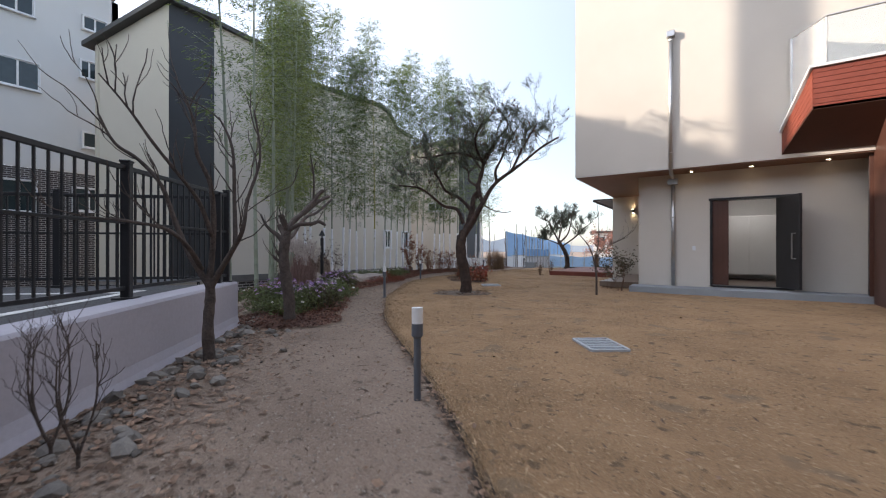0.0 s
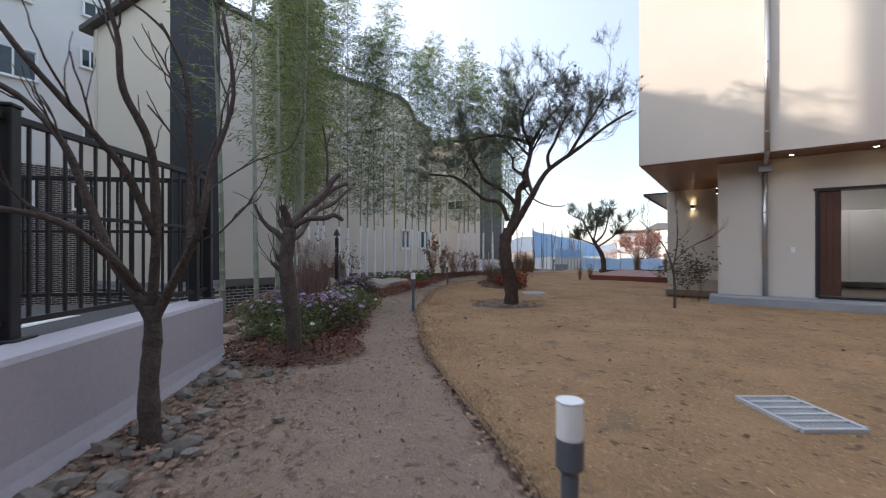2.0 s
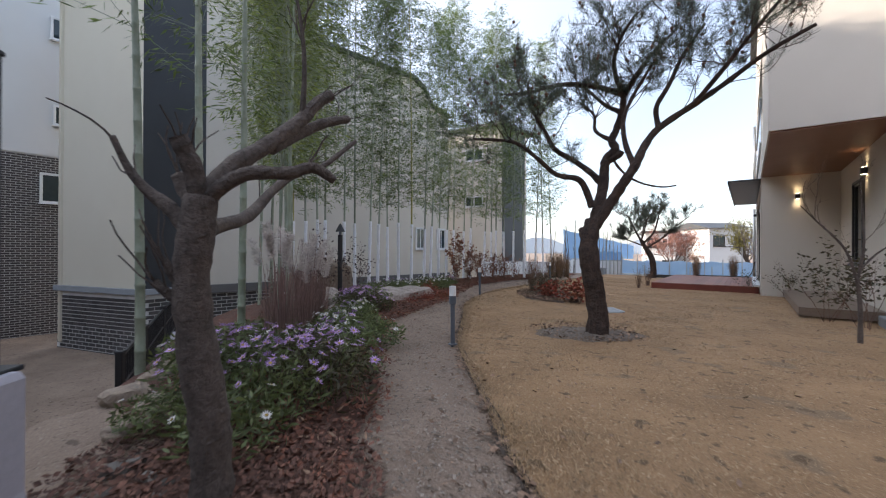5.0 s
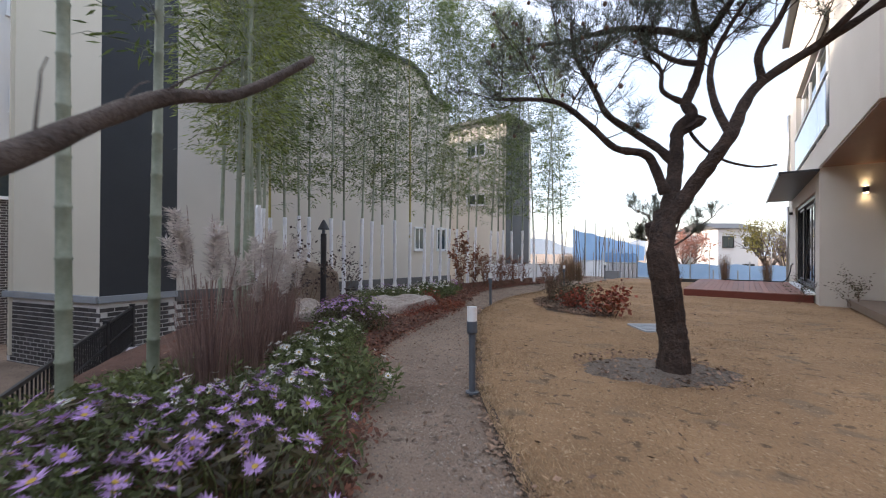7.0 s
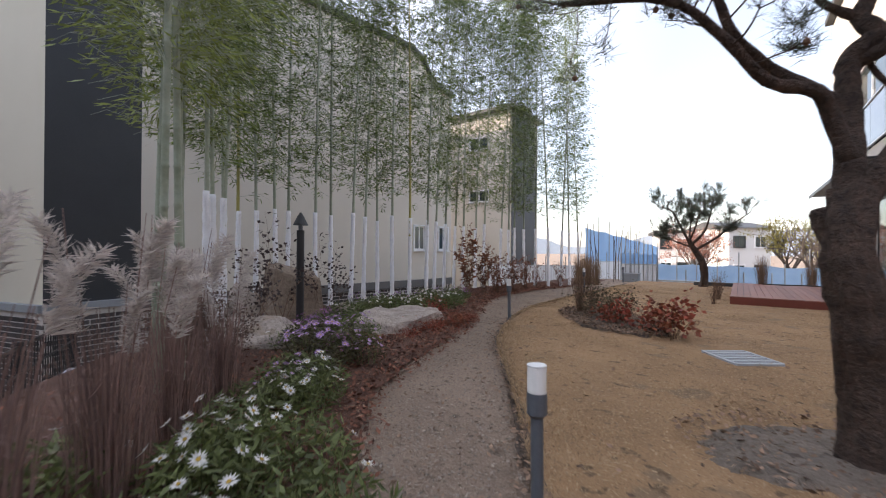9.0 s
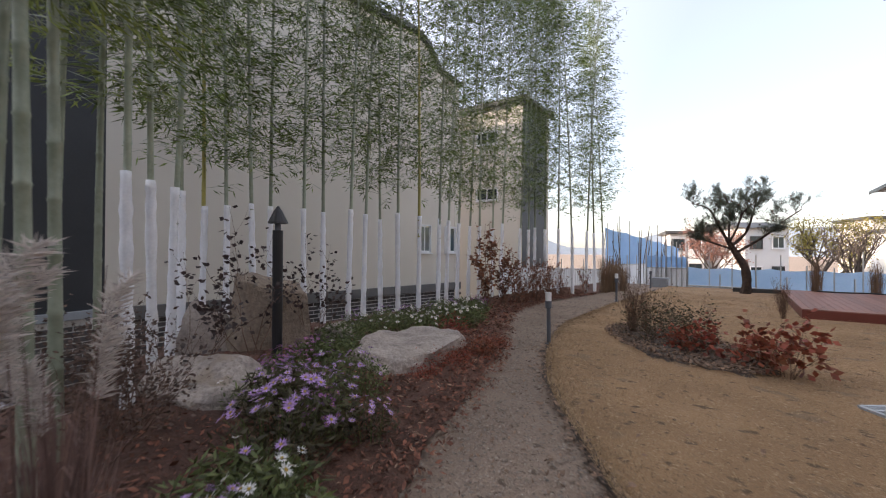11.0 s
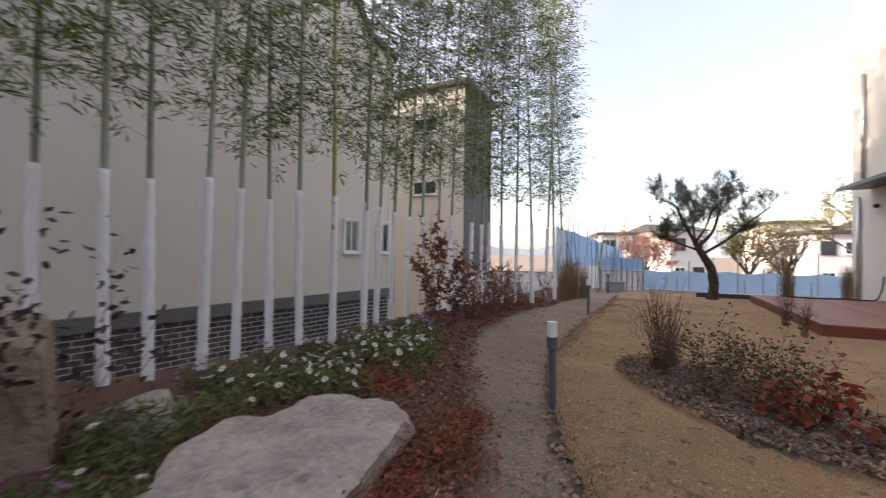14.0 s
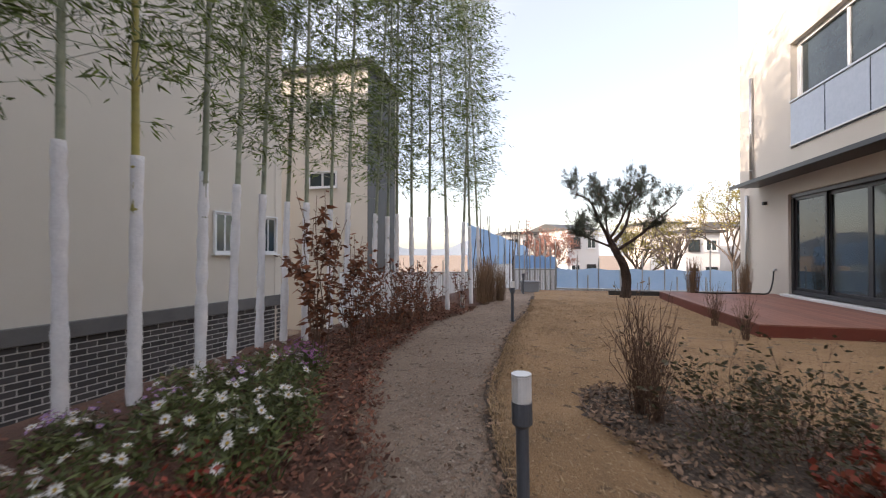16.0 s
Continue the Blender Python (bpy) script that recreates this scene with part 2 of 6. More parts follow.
M_ROCK = mat("pale_rock", (0.54, 0.465, 0.405), (0.26, 0.22, 0.195), 0.9, 3.5, 22, 1.0, spots=[((0.23, 0.20, 0.175), 5, 0.07), ((0.34, 0.275, 0.215), 2.2, 0.08)], dist=0.05)
M_ROCK_B = mat("tan_rock", (0.36, 0.285, 0.215), (0.18, 0.14, 0.11), 0.9, 3, 18, 0.9, spots=((0.16, 0.14, 0.12), 6, 0.05), dist=0.04)
M_PEBBLE = mat("pebble", (0.22, 0.20, 0.175), (0.14, 0.125, 0.11), 0.9, 6, 50, 0.3, rand=0.4)
M_SOFFIT = mat("wood_soffit", (0.26, 0.13, 0.075), (0.20, 0.095, 0.055), 0.5, 2, 60, 0.15)
M_REDWOOD = mat("red_wood", (0.24, 0.055, 0.03), (0.17, 0.038, 0.02), 0.5, 2, 50, 0.2)
M_DECK = mat("deck_board", (0.27, 0.115, 0.078), (0.21, 0.088, 0.06), 0.6, 2, 45, 0.25, rand=0.18)
M_DECKEDGE = mat("deck_fascia", (0.19, 0.045, 0.03), (0.14, 0.034, 0.022), 0.5, 2, 45, 0.2)
M_DOORWOOD = mat("door_wood", (0.10, 0.042, 0.028), (0.07, 0.03, 0.02), 0.45, 2, 40, 0.1)
M_FRAME = mat("dark_frame", (0.03, 0.03, 0.032), (0.022, 0.022, 0.024), 0.4, 4, 50, 0.03)
M_PVC = mat("white_frame", (0.75, 0.76, 0.77), (0.68, 0.69, 0.70), 0.45, 4, 50, 0.03)
M_GLASS = glass_mat("clear_glass", (0.9, 0.95, 0.96), through=0.9)
M_TINTGLASS = glass_mat("tinted_glass", (0.34, 0.40, 0.40), through=0.9)
M_DARKGLASS = mat("dark_window_glass", (0.03, 0.045, 0.05), (0.02, 0.03, 0.034), 0.04, 1, 5, 0.0)
# opaque pane; the sky's reflection is put into its pale blue colour
M_SKYGLASS = mat("sky_tinted_glass", (0.42, 0.47, 0.54), (0.36, 0.41, 0.48), 0.06, 0.6, 8, 0.0)
M_ROOM = mat("room_plaster", (0.68, 0.66, 0.63), (0.62, 0.60, 0.57), 0.85, 1, 30, 0.05)
M_TILE = mat("room_floor", (0.20, 0.15, 0.11), (0.15, 0.11, 0.085), 0.4, 2, 30, 0.05)
M_DIFF = mat("opal_diffuser", (0.86, 0.86, 0.85), (0.80, 0.80, 0.79), 0.35, 4, 30, 0.0)
M_CULM = mat("bamboo_culm", (0.34, 0.37, 0.28), (0.22, 0.26, 0.18), 0.5, 2, 20, 0.1, rand=0.2)
M_CULM_Y = mat("yellow_bamboo", (0.42, 0.37, 0.10), (0.30, 0.28, 0.08), 0.5, 2, 20, 0.1)
M_WRAP = mat("white_wrap", (0.88, 0.885, 0.905), (0.72, 0.73, 0.755), 0.7, 8, 45, 0.9, dist=0.01)
M_BAMBOO = leafmat("bamboo_leaf", (0.19, 0.255, 0.06), (0.08, 0.122, 0.032), 0.5, 0.5, 0.3)
M_BAMBOO_L = leafmat("clump_leaf", (0.30, 0.345, 0.09), (0.15, 0.20, 0.05), 0.45, 0.5, 0.35)
M_SOIL_D = mat("damp_soil", (0.17, 0.13, 0.102), (0.07, 0.052, 0.041), 0.95, 3, 35, 1.0, spots=[((0.045, 0.033, 0.026), 9, 0.12), ((0.24, 0.19, 0.15), 30, 0.10)], dist=0.05)
M_BARK = mat("pine_bark", (0.115, 0.074, 0.056), (0.03, 0.022, 0.019), 0.95, 9, 35, 1.0, dist=0.05)
M_BARK_G = mat("grey_bark", (0.15, 0.118, 0.10), (0.055, 0.043, 0.037), 0.9, 8, 40, 0.9, dist=0.03)
M_TWIG = mat("twig", (0.18, 0.105, 0.07), (0.10, 0.06, 0.042), 0.9, 8, 40, 0.2)
M_NEEDLE = leafmat("pine_needle", (0.115, 0.135, 0.095), (0.06, 0.078, 0.055), 0.35, 0.6, 0.2)

# ---- ground ----
def curve_x(pts):
    ys, xs = [p[1] for p in pts], [p[0] for p in pts]
    return lambda y: sum(float(np.interp(y + d, ys, xs)) for d in (-0.5, -0.25, 0, 0.25, 0.5)) / 5


lawn_x = curve_x([(0.9, -8), (0.3, 0.0), (-0.88, 1.83), (-2.35, 3.25), (-3.5, 4.23), (-4.75, 5.32), (-6.0, 6.8), (-6.9, 7.8), (-8.3, 10.1), (-9.0, 11.1), (-9.5, 12.3), (-9.9, 13.5), (-10.2, 15), (-10.2, 18.5), (-10.0, 21), (-10.0, 26)])
bed_x = curve_x([(-5.2, 4.3), (-6.1, 5.5), (-6.9, 6.35), (-8.0, 7.5), (-8.95, 8.6), (-9.5, 10.2), (-10.0, 11.8), (-10.4, 12.6), (-11.2, 14.2), (-11.8, 15.8), (-12.0, 18.3), (-11.3, 21.5), (-11.0, 26)])
brink_x = curve_x([(-7.8, 3.6), (-8.7, 4.9), (-10.2, 5.7), (-11.5, 6.8), (-13.0, 8.5), (-14.6, 10.2), (-14.6, 10.8), (-13.8, 11.8), (-13.5, 14), (-13.6, 16), (-13.2, 18), (-12.9, 20), (-12.2, 26)])


def ground_z(x, y):
    k = min(max((brink_x(y) - x) / 0.7, 0), 1) if y > 3 else 0
    f = min(max((y - 27) / 6, 0), 1) if y > 27 else 0
    far = min(max((math.hypot(x, y) - 60) / 200, 0), 1)
    return 0.02 * fbm(x, y, 0, 0.7) - 0.02 - 2.4 * max(k * k * (3 - 2 * k), f) - 6 * far


gx = [-3000, -800, -250, -90, -50, -32] + [-24 + 0.5 * i for i in range(62)] + [8, 10, 14, 25, 50, 90, 250, 800, 3000]
gy = [-3000, -800, -250, -90, -40, -20, -12, -8] + [-6 + 0.5 * i for i in range(80)] + [36, 40, 50, 90, 250, 800, 3000]
tagged(part("ground", MB().sheet(gx, gy, lambda x, y: (x, y, ground_z(x, y))), M_DIRT, smooth=True), "bare grey-brown earth with grit around the garden path", "ground", kind="structure")
lawn_ys = [-7 + 0.2 * i for i in range(166)]
us = [0, 0.01, 0.03, 0.07] + [0.1 + 0.9 * i / 40 for i in range(41)]


def lawn_pt(u, y):
    x0 = lawn_x(y) + 0.05 * fbm(y, 3.1, 0, 2.2)
    return (x0 + (9 - x0) * u, y, (0.0 if u == 0 else 0.022) + 0.014 * fbm(x0 + 9 * u, y, 1, 1.3))


tagged(part("lawn", MB().sheet(us, lawn_ys, lawn_pt), M_LAWN, smooth=True), "dormant straw-brown lawn with a ragged edge along the path", "lawn", kind="structure")



def seam_pt(u, y):
    """A narrow, slightly sunken strip between path and turf, coloured as the edge's shadow."""
    x0 = lawn_x(y) + 0.05 * fbm(y, 3.1, 0, 2.2)
    w = 0.075 + 0.05 * fbm(y, 9.4, 0, 3.0)
    return (x0 + 0.03 - (w + 0.03) * u, y, 0.012 - 0.014 * math.sin(math.pi * u) + 0.01 * fbm(y, u * 3, 2, 6.0))


tagged(part("lawn_furrow", MB().sheet([i / 5 for i in range(6)], [-7 + 0.06 * i for i in range(520)], seam_pt), M_SEAM, smooth=True), "narrow shallow strip along the lawn's edge, coloured dark as its shadow", "furrow", kind="structure")


def bed_pt(u, y):
    x1, x0 = bed_x(y) + 0.10 * fbm(y, 7.7, 0, 1.8), brink_x(y) - 0.1
    return (x1 + (x0 - x1) * u, y, 0.01 + 0.12 * math.sin(math.pi * min(u * 1.5, 1) / 2) * min(1, (y - 4.4) / 1.0) - 0.1 * max(0, u - 0.8) * 5 + 0.03 * fbm(x1 - u * 3, y, 0, 2.5))


tagged(part("mulch_bed", MB().sheet([i / 16 for i in range(17)], [4.4 + 0.2 * i for i in range(104)], bed_pt), M_MULCH, smooth=True), "planting bed covered with dark red-brown bark mulch", "planting bed", kind="structure")


# ---- retaining wall, parking lot and iron fences ----
WP, WU, WN = Vector((-6.5, 3.70)), Vector((0.68, -0.733)), Vector((0.733, 0.68))


def along(s, back, z):
    p = WP + WU * s - WN * back
    return (p.x, p.y, z)


def slab(mb, s0, s1, b0, b1, z0, z1):
    q = [along(s0, b0, 0)[:2], along(s1, b0, 0)[:2], along(s1, b1, 0)[:2], along(s0, b1, 0)[:2]]
    return mb.prism(q, z0, z1)


wall = MB()
q = [(0.05, -0.02), (0.02, 0.05), (0.0, 0.14), (0.0, 0.66), (0.02, 0.69), (0.34, 0.69), (0.36, -0.02)]
for s0, s1 in ((0, 12),):
    vs = [along(s, b, z) for s in (s0, s1) for b, z in [(-a, zz) for a, zz in q[:3]] + [(b2, z2) for b2, z2 in q[3:]]]
    n = len(q)
    wall.add(vs, [tuple(range(n)), tuple(reversed(range(n, 2 * n)))] + [(i, n + i, n + (i + 1) % n, (i + 1) % n) for i in range(n)])
tagged(part("retaining_wall", wall, M_CONC), "low white-painted concrete retaining wall with a flared foot", "wall", kind="structure")
tagged(part("parking_lot", slab(MB(), 0.15, 13, 0.362, 7.5, -2.2, 0.655), M_ASPHALT), "raised asphalt parking lot behind the wall", "parking lot", kind="structure")
for s in (1.2, 3.7, 6.2):
    tagged(part("parking_line", slab(MB(), s, s + 0.12, 1.0, 5.6, 0.656, 0.660), M_LINE), "white painted parking line on the asphalt", "road marking", kind="structure")
tagged(part("parking_line", slab(MB(), 1.0, 12, 0.85, 0.97, 0.656, 0.660), M_LINE), "white painted parking line on the asphalt", "road marking", kind="structure")
tagged(part("kerb_wall", slab(MB(), 0.15, 13, 6.9, 7.2, 0.64, 1.0), M_CONC), "low white kerb wall at the back of the parking lot", "wall", kind="structure")


def iron_fence(points, z0, height, label):
    """Posts at the given plan points, rails and balusters between them."""
    f = thing("iron_fence", label, "fence")
    for p in points:
        post = part("post", MB().box((p[0], p[1], z0 + height / 2), (0.09, 0.09, height), 0.008, 47).box((p[0], p[1], z0 + height + 0.012), (0.105, 0.105, 0.025), 0.006, 47), M_IRON, f)
        part("base_plate", MB().box((p[0], p[1], z0 + 0.012), (0.2, 0.2, 0.024), 0.004, 47), M_IRON, post)
    bal = None
    for a, b in zip(points, points[1:]):
        a, b = Vector(a), Vector(b)
        d = b - a
        ang = math.degrees(math.atan2(d.y, d.x))
        for z, h in ((z0 + height - 0.06, 0.05), (z0 + 0.12, 0.04), (z0 + height * 0.56, 0.03)):
            part("rail", MB().box(((a.x + b.x) / 2, (a.y + b.y) / 2, z), (d.length, 0.04, h), 0.004, ang), M_IRON, f)
        n = int(d.length / 0.125)
        for i in range(1, n):
            p = a + d * i / n
            if bal is None:
                bal = MB().box((0, 0, height / 2), (0.02, 0.02, height - 0.18), 0.002).mesh("baluster", M_IRON)
            part("baluster", bal, None, f, at=pose(p.x, p.y, z0 + 0.03, 0, 0, ang))
    return f


iron_fence([(-6.6 + 0.592 * s, 3.57 - 0.806 * s) for s in (0, 2.23, 4.46, 6.69, 8.9)], 0.68, 1.47, "black iron railing with square posts on the white wall")
iron_fence([along(0.28, b, 0)[:2] for b in (0.2, 2.4, 4.6)], 0.66, 1.42, "black iron railing running back from the wall's end")
iron_fence([along(s, 7.05, 0)[:2] for s in (0.3, 2.5, 4.7, 6.9, 9.1, 11.3)], 1.0, 1.1, "black iron railing on the far kerb wall")


iron_fence([(-17.6, 8.36), (-15.1, 7.2), (-12.5, 6.02), (-10.6, 5.16)], -1.22, 1.08, "black iron railing along the sunken yard beside the brick plinth")
tagged(part("yard_wall", MB().box((-14.1, 6.76, -1.9), (8.0, 0.24, 1.4), 0.02, -24.6), M_CONC), "low concrete wall carrying the sunken railing", "wall", kind="structure")


# ---- buildings of the neighbours ----
def window_unit(name, origin, ang, w, h, parent=None, frame_mat=None, sashes=2, glass=None, depth=0.12, label="", sill=True):
    """A sliding window: frame, sashes and panes; origin is the lower left outside corner, ang its run in degrees."""
    fm, gm = frame_mat or M_PVC, glass or M_DARKGLASS
    at = pose(origin[0], origin[1], origin[2], 0, 0, ang)
    win = part("window", MB().box((w / 2, 0, 0.025), (w, depth, 0.05)).box((w / 2, 0, h - 0.025), (w, depth, 0.05)).box((0.025, 0, h / 2), (0.05, depth, h - 0.1)).box((w - 0.025, 0, h / 2), (0.05, depth, h - 0.1)), fm, parent, label, at=at)
    sw = (w - 0.1) / sashes
    for i in range(sashes):
        x0, yy = 0.05 + sw * i, (0.018 if i % 2 else -0.018)
        part("window_frame", MB().box((x0 + sw / 2, yy, 0.075), (sw, 0.03, 0.05)).box((x0 + sw / 2, yy, h - 0.075), (sw, 0.03, 0.05)).box((x0 + 0.022, yy, h / 2), (0.044, 0.03, h - 0.2)).box((x0 + sw - 0.022, yy, h / 2), (0.044, 0.03, h - 0.2)), fm, win)
        part("pane", MB().box((x0 + sw / 2, yy + 0.002, h / 2), (sw - 0.08, 0.008, h - 0.19), 0), gm, win)
    if sill:
        part("window_sill", MB().box((w / 2, -0.05, -0.02), (w + 0.08, 0.16, 0.04)), fm, win)
    return win


def wall_quad(mb, a, b, prof, thick, z0=-2.6):
    """A wall from plan point a to b with its top as (share, z) pairs; thickness goes to the left of a-b."""
    a, b = Vector(a), Vector(b)
    d = b - a
    nrm = Vector((-d.y, d.x)).normalized() * thick
    front = [(a + d * s) for s, z in prof]
    n = len(prof)
    vs = []
    for off in (Vector((0, 0)), nrm):
        vs += [(p.x + off.x, p.y + off.y, z0) for p in front] + [(p.x + off.x, p.y + off.y, prof[i][1]) for i, p in enumerate(front)]
    fs = []
    for i in range(n - 1):
        fs += [(i, i + 1, n + i + 1, n + i), (2 * n + i + 1, 2 * n + i, 3 * n + i, 3 * n + i + 1), (n + i, n + i + 1, 3 * n + i + 1, 3 * n + i)]
    fs += [(0, n, 3 * n, 2 * n), (n - 1, 3 * n - 1, 4 * n - 1, 2 * n - 1)]
    return mb.add(vs, fs)


def roof_strip(mb, a, b, prof, out, back, h):
    """A roof edge following the profile, overhanging by out."""
    a, b = Vector(a), Vector(b)
    d = b - a
    nrm = Vector((-d.y, d.x)).normalized()
    n, vs = len(prof), []
    for s, z in prof:
        p = a + d * s
        for o, dz in ((-out, 0), (back, 0), (back, h), (-out, h)):
            vs.append((p.x + nrm.x * o, p.y + nrm.y * o, z + dz))
    fs = [(4 * i + k, 4 * i + (k + 1) % 4, 4 * i + 4 + (k + 1) % 4, 4 * i + 4 + k) for i in range(n - 1) for k in range(4)]
    return mb.add(vs, fs + [(3, 2, 1, 0), (4 * n - 4, 4 * n - 3, 4 * n - 2, 4 * n - 1)])


def house_block(label, walls, roof, category="house"):
    h = thing("house", label, category)
    for mbq, m, lab in walls:
        part("wall", mbq, m, h, lab)
    part("roof", roof, M_ROOF, h, "dark metal roof edge")
    return h


A0, A1, A2 = (-24.6, 7.0), (-20.1, 8.3), (-20.4, 10.42)
B1 = (-18.55, 23.6)
profA = [(0, 10.9), (1, 12.1)]
profD = [(0, 12.1), (1, 12.3)]
profB = [(0, 12.2), (0.16, 11.95), (0.36, 10.75), (0.78, 10.85), (0.84, 10.5), (0.89, 9.6), (1, 9.3)]
house_a = house_block("cream rendered neighbour house with a dark clad corner and sloping roof",
    [(wall_quad(MB(), A0, A1, profA, 0.3, -0.12), M_STUCCO_Y, "cream rendered wall"), (wall_quad(MB(), A1, A2, profD, 0.3, -0.12), M_DARK, "charcoal clad wall"),
     (wall_quad(MB(), (-24.6, 14.0), A0, [(0, 10.9), (1, 10.9)], 0.3, -2.2), M_STUCCO_Y, "")],
    roof_strip(roof_strip(MB(), A0, A1, [(-0.08, 10.8), (1.06, 12.2)], 0.35, 3.0, 0.22), A1, A2, profD, 0.35, 3.0, 0.22))
# the second wall's hidden raised end is added to shade house_c's front
house_b = house_block("long grey-cream rendered house behind the bamboo with a curving roof line",
    [(wall_quad(MB(), A2, B1, profB, 0.3, -0.12), M_STUCCO_G, ""), (wall_quad(MB(), B1, (-34.0, 24.8), [(0, 9.3), (0.3, 9.3), (0.45, 12.4), (1, 12.4)], 0.3, -2.2), M_STUCCO_G, "")],
    roof_strip(MB(), A2, B1, profB, 0.22, 4.0, 0.2))
for a, b, hb in ((A0, A1, house_a), (A1, A2, house_a), (A2, B1, house_b)):
    part("plinth", wall_quad(MB(), a, b, [(0, -0.2), (1, -0.2)], 0.25), M_MORTAR, hb, "mortar bed of the brick plinth")
    av, bv = Vector(a), Vector(b)
    d = (bv - av)
    nn = Vector((-d.y, d.x)).normalized()
    c = (av + bv) / 2 - nn * 0.03
    deep = 0.34 if hb is house_b else 0.2
    part("ledge", MB().box((c.x, c.y, -0.1 - deep / 2), (d.length + 0.1, 0.2, deep), 0.01, math.degrees(math.atan2(d.y, d.x))), M_LEDGE if hb is house_b else M_STONE, hb, "grey stone ledge above the bricks")
dB = Vector(B1) - Vector(A2)
angB = math.degrees(math.atan2(dB.y, dB.x))


def on_b(s, z, out=0.02):
    p = Vector(A2) + dB * s + Vector((dB.y, -dB.x)).normalized() * out
    return (p.x, p.y, z)


for s in (0.80, 0.925):
    window_unit("window", on_b(s, 1.3), angB, 0.75, 1.25, house_b)
rail_b = MB()
for i in range(22):
    p = on_b(0.3 + 0.022 * i, 0, -0.6)
    rail_b.tube([(p[0], p[1], 10.7), (p[0], p[1], 11.9)], 0.02, 5)
p, r = on_b(0.3, 11.9, -0.6), on_b(0.3 + 0.022 * 21, 11.9, -0.6)
rail_b.tube([p, r], 0.03, 6)
rail_b.tube([(p[0], p[1], 11.3), (r[0], r[1], 11.3)], 0.02, 6)
part("roof_railing", rail_b, M_IRON, house_b, "black iron roof railing")

house_c = house_block("grey-cream house end with a dark clad side and small windows",
    [(wall_quad(MB(), (-25.0, 28.85), (-17.68, 28.85), [(0, 10.1), (1, 10.1)], 0.3), M_STUCCO_G, ""), (wall_quad(MB(), (-17.66, 28.85), (-17.6, 32.6), [(0, 10.1), (1, 10.1)], 0.3), M_DARK, "charcoal clad wall"),
     (wall_quad(MB(), (-17.6, 32.6), (-25.0, 32.6), [(0, 10.1), (1, 10.1)], 0.3), M_STUCCO_G, "")],
    MB().box((-21.2, 30.7, 10.22), (7.8, 4.4, 0.24), 0.02))
window_unit("window", (-20.75, 28.83, 4.45), 0, 1.5, 0.8, house_c)
window_unit("window", (-20.75, 28.83, 7.85), 0, 1.5, 0.85, house_c)
# its unseen run towards -y is lengthened to keep sun off the garden
house_w = house_block("white rendered apartment house with a dark brick ground floor",
    [(wall_quad(MB(), (-28, -34.0), (-28, 9.0), [(0, 15.8), (0.9, 15.8), (1, 15.0)], 0.3, 5.25), M_WHITE, ""), (wall_quad(MB(), (-28, 9.0), (-42, 9.0), [(0, 15.0), (1, 15.0)], 0.3), M_WHITE, ""),
     (wall_quad(MB(), (-42, -34.0), (-28, -34.0), [(0, 15.8), (1, 15.8)], 0.3), M_WHITE, ""), (wall_quad(MB(), (-27.98, -34.0), (-27.98, 9.0), [(0, 5.2), (1, 5.2)], 0.3), M_BRICKWALL, "dark brick ground floor")],
    MB().box((-34.9, -12.4, 15.95), (14.4, 43.4, 0.3), 0.02))
# unseen block, added to throw the upright shadow band on the stucco wall
part("chimney", MB().box((-28.7, -5.2, 18.6), (0.6, 0.6, 5.2), 0.02), M_WHITE, house_w, "plain white block added on the roof to cast a shadow band")
for y0, z0, w, h in ((4.3, 12.6, 1.3, 1.2), (4.2, 9.0, 1.6, 1.4), (7.4, 12.9, 1.1, 0.8), (7.3, 10.3, 0.8, 1.0), (7.4, 6.6, 1.5, 0.9), (4.4, 3.0, 1.3, 1.6), (7.0, 3.2, 1.4, 1.3), (0.5, 9.0, 1.6, 1.4)):
    window_unit("window", (-27.94, y0, z0), 90, w, h, house_w)
# plain unseen walls added to close the place, dark to cut stray light
tagged(part("wall_back", MB().box((4, -14, 5), (60, 0.4, 14), 0), M_BRICK), "plain dark brick wall added unseen behind the garden", "wall", kind="structure")

# added wing, out of view, blocks skylight from the entrance wall
tagged(part("wall_wing", MB().box((8.3, -0.8, 4.0), (0.4, 26.2, 11.2), 0), M_BRICK), "plain dark brick side wing, added unseen to keep light off the entrance", "wall", kind="structure")

# ---- the garden house ----
HX, HZ = -3.53, 3.37
house = thing("garden_house", "two-storey cream stucco house with overhanging upper floor", "house")


